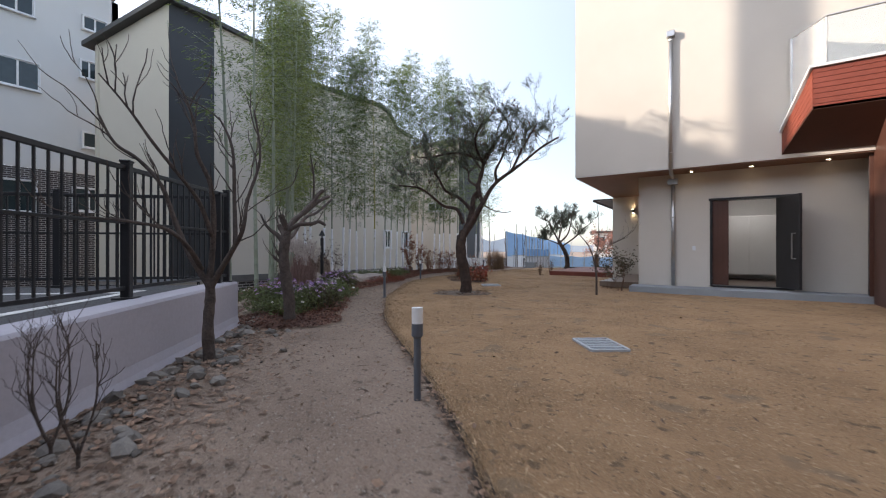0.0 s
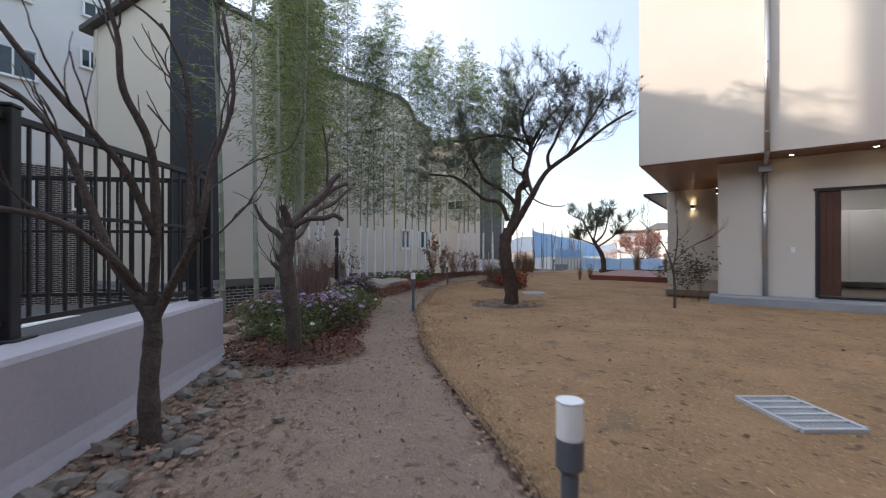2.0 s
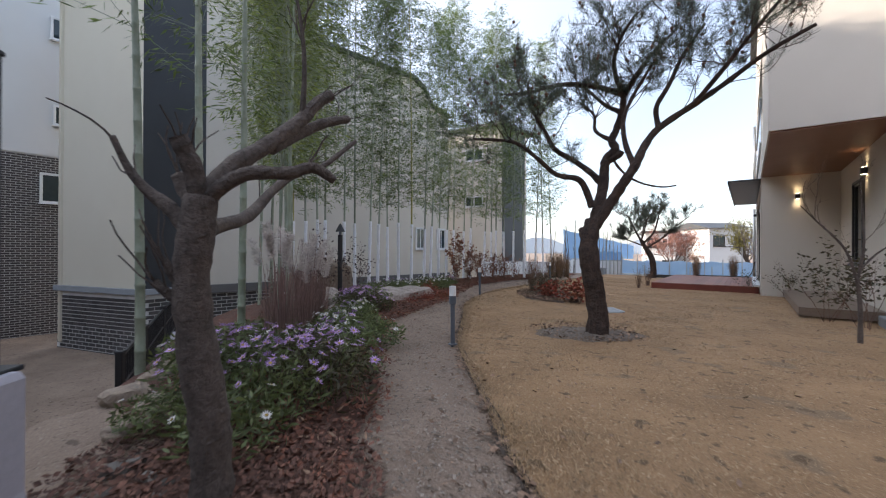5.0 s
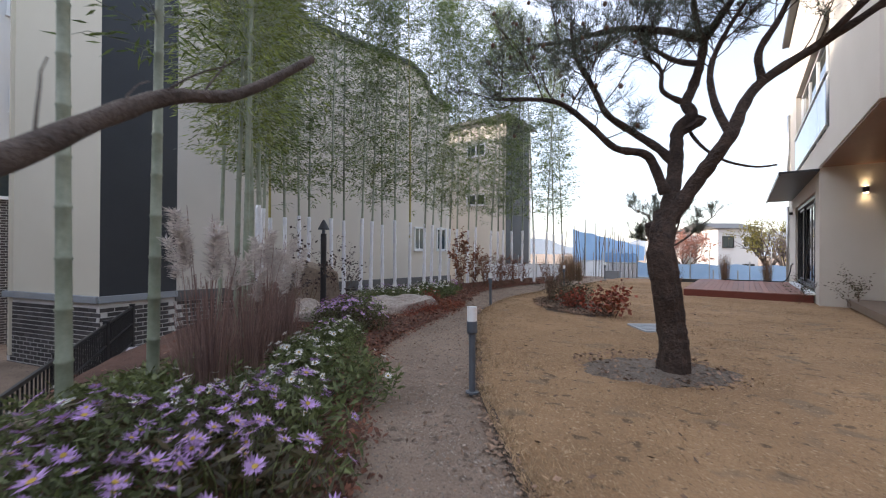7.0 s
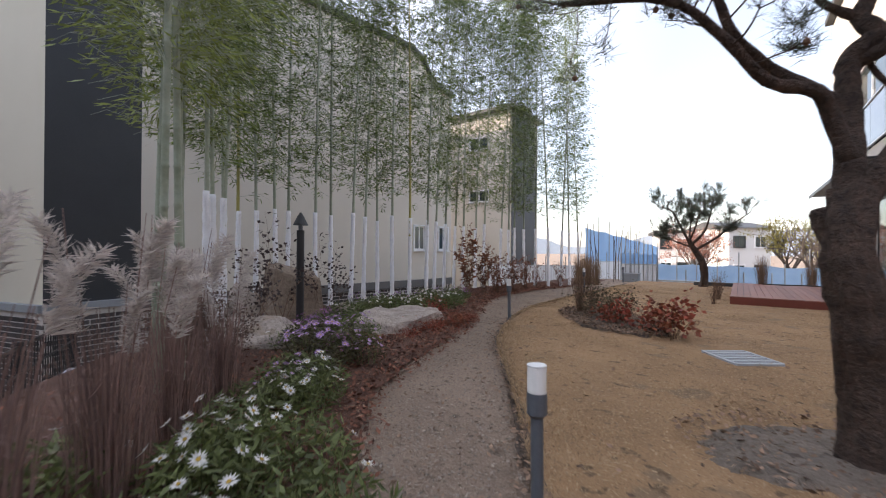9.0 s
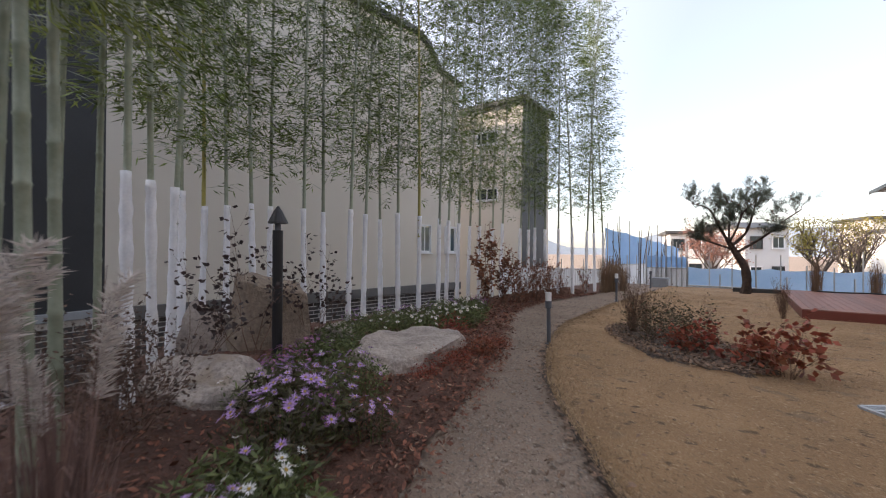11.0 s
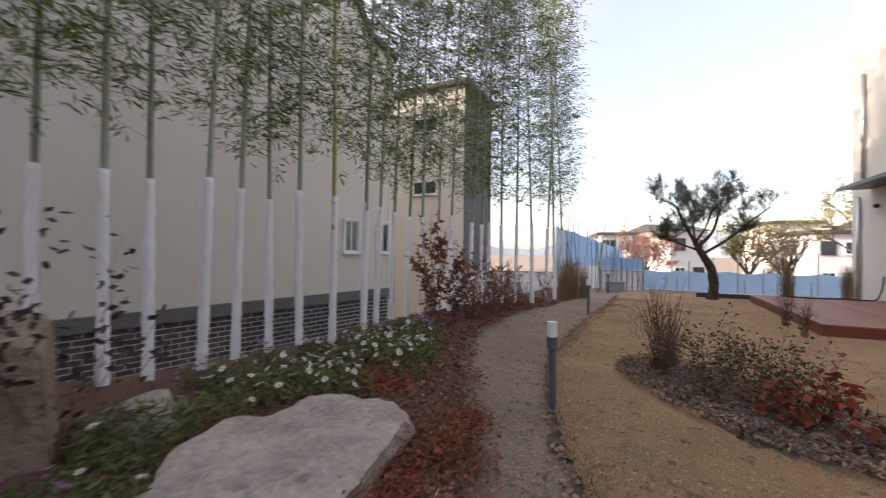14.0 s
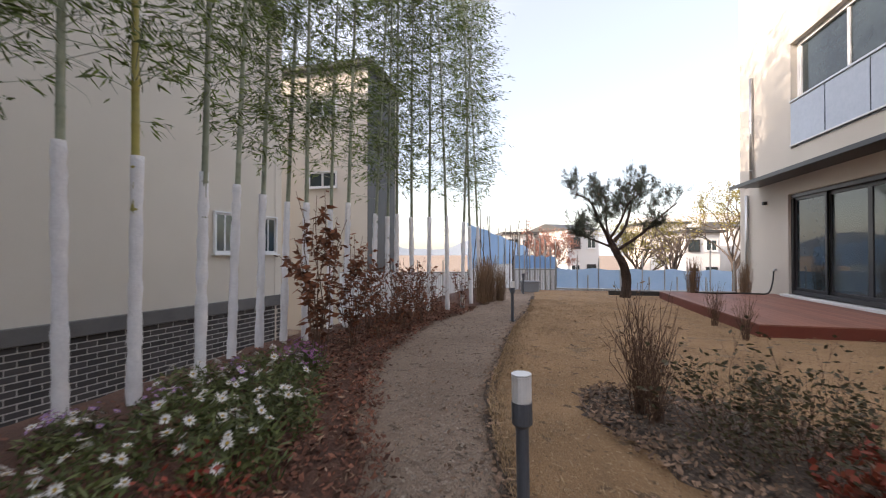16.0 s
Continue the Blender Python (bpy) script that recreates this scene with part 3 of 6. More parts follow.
def wall_holes(mb, axis, at, thick, u0, u1, z0, z1, holes):
    """A wall in a plane of constant x or y, cut by rectangular holes (u0, u1, z0, z1)."""
    us_ = sorted({u0, u1, *[v for h in holes for v in h[:2]]})
    zs_ = sorted({z0, z1, *[v for h in holes for v in h[2:]]})
    nu, nz = len(us_), len(zs_)

    def solid(i, k):
        if not (0 <= i < nu - 1 and 0 <= k < nz - 1):
            return False
        u, z = (us_[i] + us_[i + 1]) / 2, (zs_[k] + zs_[k + 1]) / 2
        return not any(h[0] < u < h[1] and h[2] < z < h[3] for h in holes)

    def vid(i, k, s):
        return (k * nu + i) * 2 + s
    vs = []
    for z in zs_:
        for u in us_:
            for s in (-0.5, 0.5):
                vs.append((u, at + s * thick, z) if axis == "y" else (at + s * thick, u, z))
    fs = []
    for i in range(nu - 1):
        for k in range(nz - 1):
            if not solid(i, k):
                continue
            c = [(i, k), (i + 1, k), (i + 1, k + 1), (i, k + 1)]
            fs += [tuple(vid(*q, 0) for q in c), tuple(vid(*q, 1) for q in reversed(c))]
            for (di, dk), (p, q) in zip(((0, -1), (1, 0), (0, 1), (-1, 0)), zip(c, c[1:] + c[:1])):
                if not solid(i + di, k + dk):
                    fs.append((vid(*q, 0), vid(*p, 0), vid(*p, 1), vid(*q, 1)))
    return mb.add(vs, fs)


TOP = 9.6
part("wall", wall_holes(MB(), "y", 12.65, 0.3, HX, 9, HZ, TOP, []), M_STUCCO, house, "smooth cream stucco upper wall")
part("wall", wall_holes(MB(), "x", HX + 0.15, 0.3, 12.8, 25.9, HZ, TOP, [(16.5, 23.4, 4.0, 6.7)]), M_STUCCO, house)
part("wall", wall_holes(MB(), "y", 13.45, 0.3, -1.9, 9, 0, HZ - 0.03, [(-0.13, 1.68, 0.2, 2.6)]), M_STUCCO, house)
part("wall", wall_holes(MB(), "x", -1.75, 0.3, 13.6, 17.9, 0, HZ - 0.03, [(15.2, 16.2, 1.0, 2.8)]), M_STUCCO, house)
part("wall", wall_holes(MB(), "y", 18.05, 0.3, HX + 0.3, -1.9, 0, HZ - 0.03, []), M_STUCCO, house)
part("wall", wall_holes(MB(), "x", HX + 0.15, 0.3, 17.9, 25.9, 0, HZ - 0.03, [(18.6, 23.55, 0.28, 2.85)]), M_STUCCO, house)
part("wall", wall_holes(MB(), "y", 26.05, 0.3, HX, 9, 0, TOP, []), M_STUCCO, house)
part("soffit", MB().box((2.72, 15.33, HZ - 0.015), (12.45, 5.6, 0.026), 0), M_SOFFIT, house, "brown timber soffit under the upper floor")
part("roof", MB().box((2.7, 19.3, TOP + 0.1), (12.9, 13.9, 0.2), 0.02), M_ROOF, house)
# rooms behind the openings
part("ceiling_slab", MB().box((2.9, 19.4, HZ + 0.1), (11.5, 12.5, 0.16), 0), M_ROOM, house)
part("floor_slab", MB().box((2.9, 19.6, 0.14), (11.9, 12.2, 0.16), 0), M_TILE, house)
part("inner_wall", MB().box((3.2, 17.0, 1.75), (9, 0.12, 3.0), 0), M_ROOM, house)
part("inner_wall", MB().box((1.2, 22.0, 1.75), (0.12, 7.6, 3.0), 0), M_ROOM, house)
part("inner_wall", MB().box((0.5, 20.0, 5.4), (0.12, 11, 4.0), 0), M_ROOM, house)
# slab in front of the door
tagged(part("door_step", MB().box((3.4, 12.95, 0.09), (10.9, 0.7, 0.2), 0.015), M_STONE), "grey stone plinth step along the entrance wall", "step", kind="structure")

# ---- details of the garden house ----
def spot(x, y, z):
    s = part("ceiling_spot", MB().lathe((x, y, z - 0.012), [(0.055, 0), (0.055, 0.012)], 16), M_PVC, house)
    part("bulb", MB().lathe((x, y, z - 0.016), [(0.038, 0), (0.038, 0.004)], 12), M_WARM, s, "lit warm bulb")
    ld = bpy.data.lights.new("spot_light", "SPOT")
    ld.energy, ld.color, ld.spot_size, ld.spot_blend, ld.shadow_soft_size = 1.3, (1, 0.8, 0.55), radians(95), 0.6, 0.04
    lo = new("spot_light", ld)
    lo.matrix_world = look((x, y, z - 0.03), (x, y + 0.15, 0))


M_WARM = glow_mat("warm_bulb", (1, 0.8, 0.5), 12)
for sx in (-0.55, 0.75, 2.2):
    spot(sx, 12.98, HZ - 0.03)
# entrance: frame, fixed timber panel, open dark leaf
door = thing("entrance_door", "open dark entrance door with a brown timber side panel", "door")
part("door_frame", MB().box((0.775, 13.44, 2.57), (1.87, 0.34, 0.06)).box((-0.1, 13.44, 1.385), (0.06, 0.34, 2.31)).box((1.65, 13.44, 1.385), (0.06, 0.34, 2.31)).box((0.775, 13.44, 0.225), (1.69, 0.34, 0.05)), M_FRAME, door)
panel = part("side_panel", MB().box((0.11, 13.36, 1.4), (0.36, 0.05, 2.27)), M_DOORWOOD, door, "brown timber side panel")
for i in range(3):
    part("groove_strip", MB().box((-0.01 + 0.12 * i, 13.333, 1.4), (0.1, 0.008, 2.2), 0.002), M_DOORWOOD, panel)
leaf = part("door_leaf", MB().box((1.47, 12.88, 1.4), (0.86, 0.06, 2.26), 0.006, -66), M_FRAME, door, "black door leaf swung outwards")
part("handle", MB().tube([(1.56, 12.58, 1.0), (1.49, 12.55, 1.0), (1.49, 12.55, 1.6), (1.56, 12.58, 1.6)], 0.014, 8), M_STEEL, leaf)
inner = thing("hall_cupboard", "tall white hall cupboard seen through the doorway", "cupboard")
part("body", MB().box((0.9, 16.6, 1.35), (1.9, 0.5, 1.9), 0.005), M_ROOM, inner)
for i in range(2):
    part("door", MB().box((0.42 + 0.95 * i, 16.34, 1.35), (0.93, 0.02, 1.86), 0.004), M_ROOM, inner)
# added fill: glowing panel and area lamp stand in for the hall's daylight
hall = thing("hall_light", "added glowing ceiling panel that brightens the entrance hall", "ceiling light")
part("diffuser", MB().box((0.9, 15.2, 3.24), (0.6, 0.6, 0.05), 0.01), glow_mat("hall_fill_glow", (1, 0.95, 0.88), 2), hall)
hl = bpy.data.lights.new("hall_lamp", "AREA")
hl.energy, hl.size, hl.color = 14, 0.6, (1, 0.99, 0.97)
new("hall_lamp", hl).matrix_world = look((0.9, 15.2, 3.2), (0.9, 15.2, 0))
tagged(part("door_switch", MB().box((-0.5, 13.29, 1.25), (0.08, 0.02, 0.12), 0.004), M_PVC), "small white bell plate on the stucco wall", "bell")


def downpipe(x, y, segs, label):
    d = thing("downpipe", label, "downpipe")
    part("pipe", MB().tube([(x, y, segs[0]), (x, y, segs[1])], 0.05, 14), M_STEEL, d, smooth=True)
    z = segs[0] + 0.4
    while z < segs[1]:
        part("bracket", MB().lathe((x, y, z), [(0.052, 0), (0.06, 0.005), (0.06, 0.03), (0.052, 0.035)], 14), M_STEEL, d)
        z += 1.5
    return d


dp = downpipe(-1.0, 12.43, (HZ + 0.0, 6.9), "bright zinc rainwater downpipe on the upper wall")
part("outlet_head", MB().box((-1.0, 12.42, 6.95), (0.2, 0.13, 0.18), 0.02), M_STEEL, dp)
dp2 = downpipe(-1.0, 13.22, (0.2, 3.2), "grey zinc downpipe on the entrance wall")
part("junction_box", MB().box((-1.0, 13.16, 3.12), (0.26, 0.2, 0.17), 0.01), M_STEEL, dp2, "pale square rainwater box")
part("elbow", MB().tube([(-1.0, 12.43, HZ), (-1.0, 12.6, HZ - 0.09), (-1.0, 13.0, HZ - 0.13), (-1.0, 13.16, HZ - 0.18)], 0.045, 10), M_STEEL, dp2, smooth=True)
downpipe(HX - 0.07, 25.3, (3.4, 6.6), "pale downpipe beside the balcony window")
downpipe(HX - 0.07, 25.6, (0.1, 3.1), "grey downpipe at the far corner of the house")


def wall_lamp(at, label):
    w = thing("wall_lamp", label, "wall lamp", at=at)
    part("housing", MB().box((0, -0.05, 0), (0.1, 0.1, 0.14), 0.006), M_FRAME, w)
    part("lens", MB().box((0, -0.05, -0.073), (0.07, 0.07, 0.006), 0.001), M_WARM, w, "lit warm lens")
    part("lens", MB().box((0, -0.05, 0.073), (0.07, 0.07, 0.006), 0.001), M_WARM, w, "lit warm lens")
    for dz in (-0.11, 0.11):
        ld = bpy.data.lights.new("lamp_light", "SPOT")
        ld.energy, ld.color, ld.spot_size, ld.spot_blend, ld.shadow_soft_size = 1.6, (1, 0.72, 0.4), radians(100), 0.8, 0.03
        lo = new("lamp_light", ld)
        e = at @ Vector((0, -0.07, dz))
        lo.matrix_world = look(e, e + Vector((0, 0.02, dz)))
    return w


wall_lamp(pose(-2.75, 17.9, 2.75), "small black up-and-down wall lamp, lit warm")
wall_lamp(pose(-1.9, 15.0, 2.9, 0, 0, -90), "small black up-and-down wall lamp beside the side window")
window_unit("window", (-1.88, 16.2, 1.0), -90, 1.0, 1.8, house, M_FRAME, 1, M_DARKGLASS, 0.14)
# red timber balcony over the entrance
V3 = lambda *a: Vector(a)
balc = thing("timber_balcony", "red-brown timber clad balcony with a glass railing over the entrance", "balcony")
wb, wt, fb, ft = V3(1.3, 12.48, 3.46), V3(1.3, 12.48, 3.98), V3(1.7, 11.5, 4.17), V3(1.7, 11.5, 5.04)
part("underside", MB().add([wb, (8.0, 12.48, 3.46), (8.0, 11.5, 4.17), fb, wb + V3(0, 0, 0.06), (8.0, 12.48, 3.52), (8.0, 11.5, 4.23), fb + V3(0, 0, 0.06)], [(0, 1, 2, 3), (7, 6, 5, 4), (0, 3, 7, 4), (3, 2, 6, 7)]), M_DOORWOOD, balc, "sloping dark timber underside")
for i in range(6):
    ta, tb = i / 6 + 0.006, (i + 1) / 6 - 0.006
    q = [wb.lerp(wt, ta), fb.lerp(ft, ta), fb.lerp(ft, tb), wb.lerp(wt, tb)]
    o = V3(0.06, 0.03, 0)
    part("board", MB().add(q + [p + o for p in q], [(0, 1, 2, 3), (7, 6, 5, 4), (0, 4, 5, 1), (1, 5, 6, 2), (2, 6, 7, 3), (3, 7, 4, 0)]), M_REDWOOD, balc)
for i in range(8):
    za, zb = 4.17 + 0.87 * i / 8 + 0.005, 4.17 + 0.87 * (i + 1) / 8 - 0.005
    part("board", MB().prism([(1.71, 11.5), (8.0, 11.5), (8.0, 11.56), (1.73, 11.56)], za, zb), M_REDWOOD, balc)
part("backing", MB().prism([(1.76, 11.565), (8.0, 11.565), (8.0, 11.6), (1.78, 11.6)], 4.2, 5.03), M_DARK, balc)
cop = [wt + V3(-0.05, 0, 0), ft + V3(-0.05, -0.05, 0), ft + V3(0.24, 0.22, 0), wt + V3(0.2, 0, 0)]
part("coping", MB().add([p + V3(0, 0, 0.005) for p in cop] + [p + V3(0, 0, 0.06) for p in cop], [(3, 2, 1, 0), (4, 5, 6, 7), (0, 1, 5, 4), (1, 2, 6, 5), (2, 3, 7, 6), (3, 0, 4, 7)]), M_PVC, balc, "white sloping coping")
part("coping", MB().prism([(1.66, 11.45), (8.0, 11.45), (8.0, 11.72), (1.94, 11.72)], 5.045, 5.1), M_PVC, balc, "white coping")
part("glass_panel", MB().prism([(1.95, 11.58), (8.0, 11.58), (8.0, 11.595), (1.95, 11.595)], 5.11, 6.1), M_GLASS, balc)
part("glass_panel", MB().add([(1.92, 11.6, 5.1), (1.46, 12.42, 4.15), (1.46, 12.42, 6.1), (1.92, 11.6, 6.1), (1.935, 11.6, 5.1), (1.475, 12.42, 4.15), (1.475, 12.42, 6.1), (1.935, 11.6, 6.1)], [(0, 1, 2, 3), (7, 6, 5, 4), (0, 4, 5, 1), (2, 6, 7, 3)]), M_GLASS, balc)
part("handrail", MB().tube([(1.46, 12.45, 6.12), (1.93, 11.59, 6.12), (8.0, 11.59, 6.12)], 0.022, 8), M_STEEL, balc)
for px, py, pz in ((1.46, 12.4, 4.1), (1.93, 11.6, 5.05), (3.2, 11.6, 5.05), (4.5, 11.6, 5.05)):
    part("post", MB().tube([(px, py, pz), (px, py, 6.12)], 0.018, 8), M_STEEL, balc)
col = thing("timber_screen", "dark red-brown timber clad screen wall beside the entrance", "wall panel")
part("core", MB().box((3.95, 12.8, 1.7), (2.2, 0.28, 3.3), 0.01), M_DARK, col)
# return leg added, mostly unseen, to keep light off the entrance wall
part("core", MB().box((3.0, 11.3, 2.05), (0.26, 2.65, 4.05), 0.01), M_DOORWOOD, col, "dark timber return wall, lengthened out of view to shade the entrance")
for i in range(14):
    part("board", MB().box((2.88 + 0.16 * i, 12.65, 1.7), (0.15, 0.02, 3.3), 0.004), M_DOORWOOD, col)

# sliding doors to the deck and the balcony window above them
slide = thing("sliding_door", "large dark-framed sliding glass door onto the deck", "sliding door")
SX = HX + 0.16
part("door_frame", MB().box((SX, 21.07, 0.33), (0.2, 4.95, 0.1)).box((SX, 21.07, 2.8), (0.2, 4.95, 0.1)).box((SX, 23.5, 1.56), (0.2, 0.1, 2.36)).box((SX, 18.65, 1.56), (0.2, 0.1, 2.36)), M_FRAME, slide)
for i in range(4):
    y0 = 18.7 + i * 1.1875 + 0.594
    xx = SX + (0.03 if i in (1, 2) else -0.03)
    sash = part("sash", MB().box((xx, y0, 0.42), (0.045, 1.2, 0.08)).box((xx, y0, 2.71), (0.045, 1.2, 0.08)).box((xx, y0 - 0.565, 1.565), (0.045, 0.07, 2.21)).box((xx, y0 + 0.565, 1.565), (0.045, 0.07, 2.21)), M_FRAME, slide)
    part("pane", MB().box((xx, y0, 1.565), (0.01, 1.08, 2.23), 0), M_TINTGLASS if i != 3 else M_DARKGLASS, sash)
part("sill", MB().box((HX - 0.05, 21.07, 0.25), (0.24, 5.1, 0.06), 0.006), M_PVC, slide, "pale stone sill")
bwin = thing("balcony_window", "tall bay window with a glass balustrade on the upper floor", "window")
BX = HX + 0.2
part("window_frame", MB().box((BX, 19.95, 4.05), (0.12, 6.9, 0.1)).box((BX, 19.95, 6.65), (0.12, 6.9, 0.1)).box((BX, 23.35, 5.35), (0.12, 0.1, 2.5)).box((BX, 16.55, 5.35), (0.12, 0.1, 2.5)), M_PVC, bwin)
for i in range(4):
    y0 = 16.6 + i * 1.675
    part("mullion", MB().box((BX, y0 + 1.675, 5.35), (0.08, 0.07, 2.5)), M_PVC, bwin)
    part("pane", MB().box((BX, y0 + 0.84, 5.35), (0.01, 1.6, 2.48), 0), M_DARKGLASS, bwin)
for i in range(5):
    part("glass_panel", MB().box((HX - 0.02, 22.72 - i * 1.32, 4.62), (0.012, 1.28, 1.06), 0), M_SKYGLASS, bwin)
part("handrail", MB().box((HX - 0.03, 20.0, 5.19), (0.05, 6.75, 0.05), 0.006), M_STEEL, bwin)
part("lower_rail", MB().box((HX - 0.03, 20.0, 4.06), (0.05, 6.75, 0.04), 0.006), M_STEEL, bwin)
can = thing("canopy", "thin dark metal canopy above the sliding door", "canopy")
part("plate", MB().box((HX - 0.38, 21.4, 3.28), (0.76, 7.2, 0.05), 0.005), M_FRAME, can)
part("edge", MB().box((HX - 0.75, 21.4, 3.255), (0.03, 7.2, 0.1), 0.004), M_FRAME, can)
cam_box = thing("outdoor_lamp", "small black outdoor lamp under the canopy", "wall lamp")
part("housing", MB().box((HX - 0.05, 24.6, 2.75), (0.1, 0.1, 0.1), 0.01), M_FRAME, cam_box)
# deck
deck = thing("timber_deck", "low red-brown timber deck in front of the sliding door", "deck")
DX0, DX1, DY0, DY1, DZ = -6.42, -3.56, 18.55, 24.2, 0.22
part("fascia", MB().box(((DX0 + DX1) / 2, DY0 + 0.02, 0.09), (DX1 - DX0, 0.04, 0.22), 0.004), M_DECKEDGE, deck, "dark red fascia board")
part("fascia", MB().box((DX0 + 0.02, (DY0 + DY1) / 2 + 0.02, 0.09), (0.04, DY1 - DY0 - 0.04, 0.22), 0.004), M_DECKEDGE, deck, "dark red fascia board")
part("frame", MB().box(((DX0 + DX1) / 2, (DY0 + DY1) / 2, 0.08), (DX1 - DX0 - 0.1, DY1 - DY0 - 0.1, 0.18), 0), M_DARK, deck)
nb = 20
bw = (DX1 - DX0) / nb
brd = MB().box((0, 0, 0), (bw - 0.006, DY1 - DY0, 0.025), 0.003).mesh("board", M_DECK)
for i in range(nb):
    part("board", brd, None, deck, at=pose(DX0 + bw * (i + 0.5), (DY0 + DY1) / 2, DZ - 0.012))


# ---- bollards, lantern, grates ----
def bollard(at, label):
    b = thing("bollard_light", label, "garden light", at=at, group="path bollard lights")
    part("post", MB().lathe((0, 0, -0.05), [(0.030, 0), (0.030, 0.58), (0.048, 0.60), (0.048, 0.70)], 20), M_GREYMETAL, b, smooth=False)
    part("diffuser", MB().lathe((0, 0, 0.65), [(0.045, 0), (0.046, 0.01), (0.046, 0.12), (0.040, 0.125)], 20), M_DIFF, b, "white opal diffuser", smooth=False)
    part("base_plate", MB().lathe((0, 0, 0.0), [(0.06, 0), (0.06, 0.012), (0.03, 0.016)], 20), M_GREYMETAL, b)
    part("cap_ring", MB().lathe((0, 0, 0.772), [(0.047, 0), (0.047, 0.008)], 20), M_PVC, b)
    return b


b0 = bollard(pose(-2.04, 2.68, -0.04), "slim grey bollard light with a white opal top")
for bx, by in ((-6.98, 7.80), (-9.80, 13.08), (-10.3, 19.35), (-10.35, 25.0)):
    copy_thing(b0, pose(bx, by, 0.0, rnd.uniform(-1, 1), rnd.uniform(-1, 1), 0))
lan = thing("garden_lantern", "black garden lantern post with a pointed cap", "garden light")
LX, LY = -11.78, 9.82
part("post", MB().lathe((LX, LY, 0.0), [(0.07, 0), (0.07, 0.03), (0.058, 0.05), (0.058, 1.62)], 18), M_IRON, lan, smooth=False)
part("lamp_glass", MB().lathe((LX, LY, 1.62), [(0.034, 0), (0.034, 0.08)], 16), M_GREYMETAL, lan)
part("cap", MB().lathe((LX, LY, 1.70), [(0.112, 0.0), (0.108, 0.02), (0.05, 0.14), (0.012, 0.2)], 18), M_IRON, lan, "conical black cap")


def grate(cx, cy, ang, w, l):
    g = thing("drain_grate", "galvanised steel drain grate set in the lawn", "drain grate", at=pose(cx, cy, 0.035, 0, 0, ang))
    part("rim", MB().box((0, l / 2, 0), (w, 0.03, 0.03), 0.002).box((0, -l / 2, 0), (w, 0.03, 0.03), 0.002).box((w / 2, 0, 0), (0.03, l - 0.03, 0.03), 0.002).box((-w / 2, 0, 0), (0.03, l - 0.03, 0.03), 0.002), M_GALV, g)
    part("pit", MB().box((0, 0, -0.014), (w - 0.03, l - 0.03, 0.004), 0), M_SOIL, g)
    bar = MB().box((0, 0, 0), (0.008, l - 0.03, 0.022), 0).mesh("bar", M_GALV)
    for i in range(1, int(w / 0.035)):
        part("bar", bar, None, g, at=pose(-w / 2 + i * 0.035, 0, 0))
    for i in range(1, 5):
        part("cross_bar", MB().box((0, -l / 2 + i * l / 5, 0.004), (w - 0.03, 0.03, 0.026), 0), M_GALV, g)


grate(-1.2, 5.32, 36, 0.45, 0.62)
grate(-6.2, 12.15, 36, 0.55, 0.62)

# ---- plants: building blocks ----
def V(*a):
    return Vector(a)


def leaf_quad(mb, p, d, up_, length, width, mi=0):
    """A narrow pointed leaf from p along d."""
    s = d.cross(up_)
    s = s.normalized() * width / 2 if s.length > 1e-4 else Vector((width / 2, 0, 0))
    m = p + d * length * 0.42
    mb.add([tuple(p), tuple(m + s), tuple(p + d * length), tuple(m - s)], [(0, 1, 2, 3)], mi)


def rdir(r, zlo=-1.0, zhi=1.0):
    a, z = r.uniform(0, 6.283), r.uniform(zlo, zhi)
    k = math.sqrt(max(0, 1 - z * z))
    return V(k * math.cos(a), k * math.sin(a), z)


def smooth_path(pts, n=4):
    pts = [Vector(p) for p in pts]
    out = []
    for i in range(len(pts) - 1):
        a, b, c, d = pts[max(i - 1, 0)], pts[i], pts[i + 1], pts[min(i + 2, len(pts) - 1)]
        for k in range(n):
            t = k / n
            out.append(0.5 * ((2 * b) + (c - a) * t + (2 * a - 5 * b + 4 * c - d) * t * t + (3 * b - a - 3 * c + d) * t ** 3))
    return out + [pts[-1]]


def taper(n, r0, r1, knob=0.0, r=None):
    return [(r0 + (r1 - r0) * i / (n - 1)) * (1 + (r.uniform(-knob, knob) if r else 0)) for i in range(n)]


def grow(mb, r, p, d, length, rad, depth, tips, spread=0.7, lift=0.15, kids=(2, 4), nseg=5):
    """A branch that wanders and forks; tips collects its ends."""
    pts, q = [p], p
    for i in range(nseg):
        d = (d + rdir(r) * 0.28 + V(0, 0, lift * 0.3)).normalized()
        q = q + d * length / nseg
        pts.append(q)
    mb.tube(pts, taper(len(pts), rad, rad * 0.55), 6 if rad > 0.012 else 4, cap=False)
    if depth == 0:
        tips.append((pts[-1], d))
        tips.append((pts[-2], d))
        return
    for k in range(r.randint(*kids)):
        i = r.randint(2, nseg)
        nd = (d + rdir(r, -0.3, 0.9) * spread).normalized()
        grow(mb, r, pts[i], nd, length * r.uniform(0.5, 0.78), rad * 0.55, depth - 1, tips, spread, lift, kids, nseg)
    tips.append((pts[-1], d))


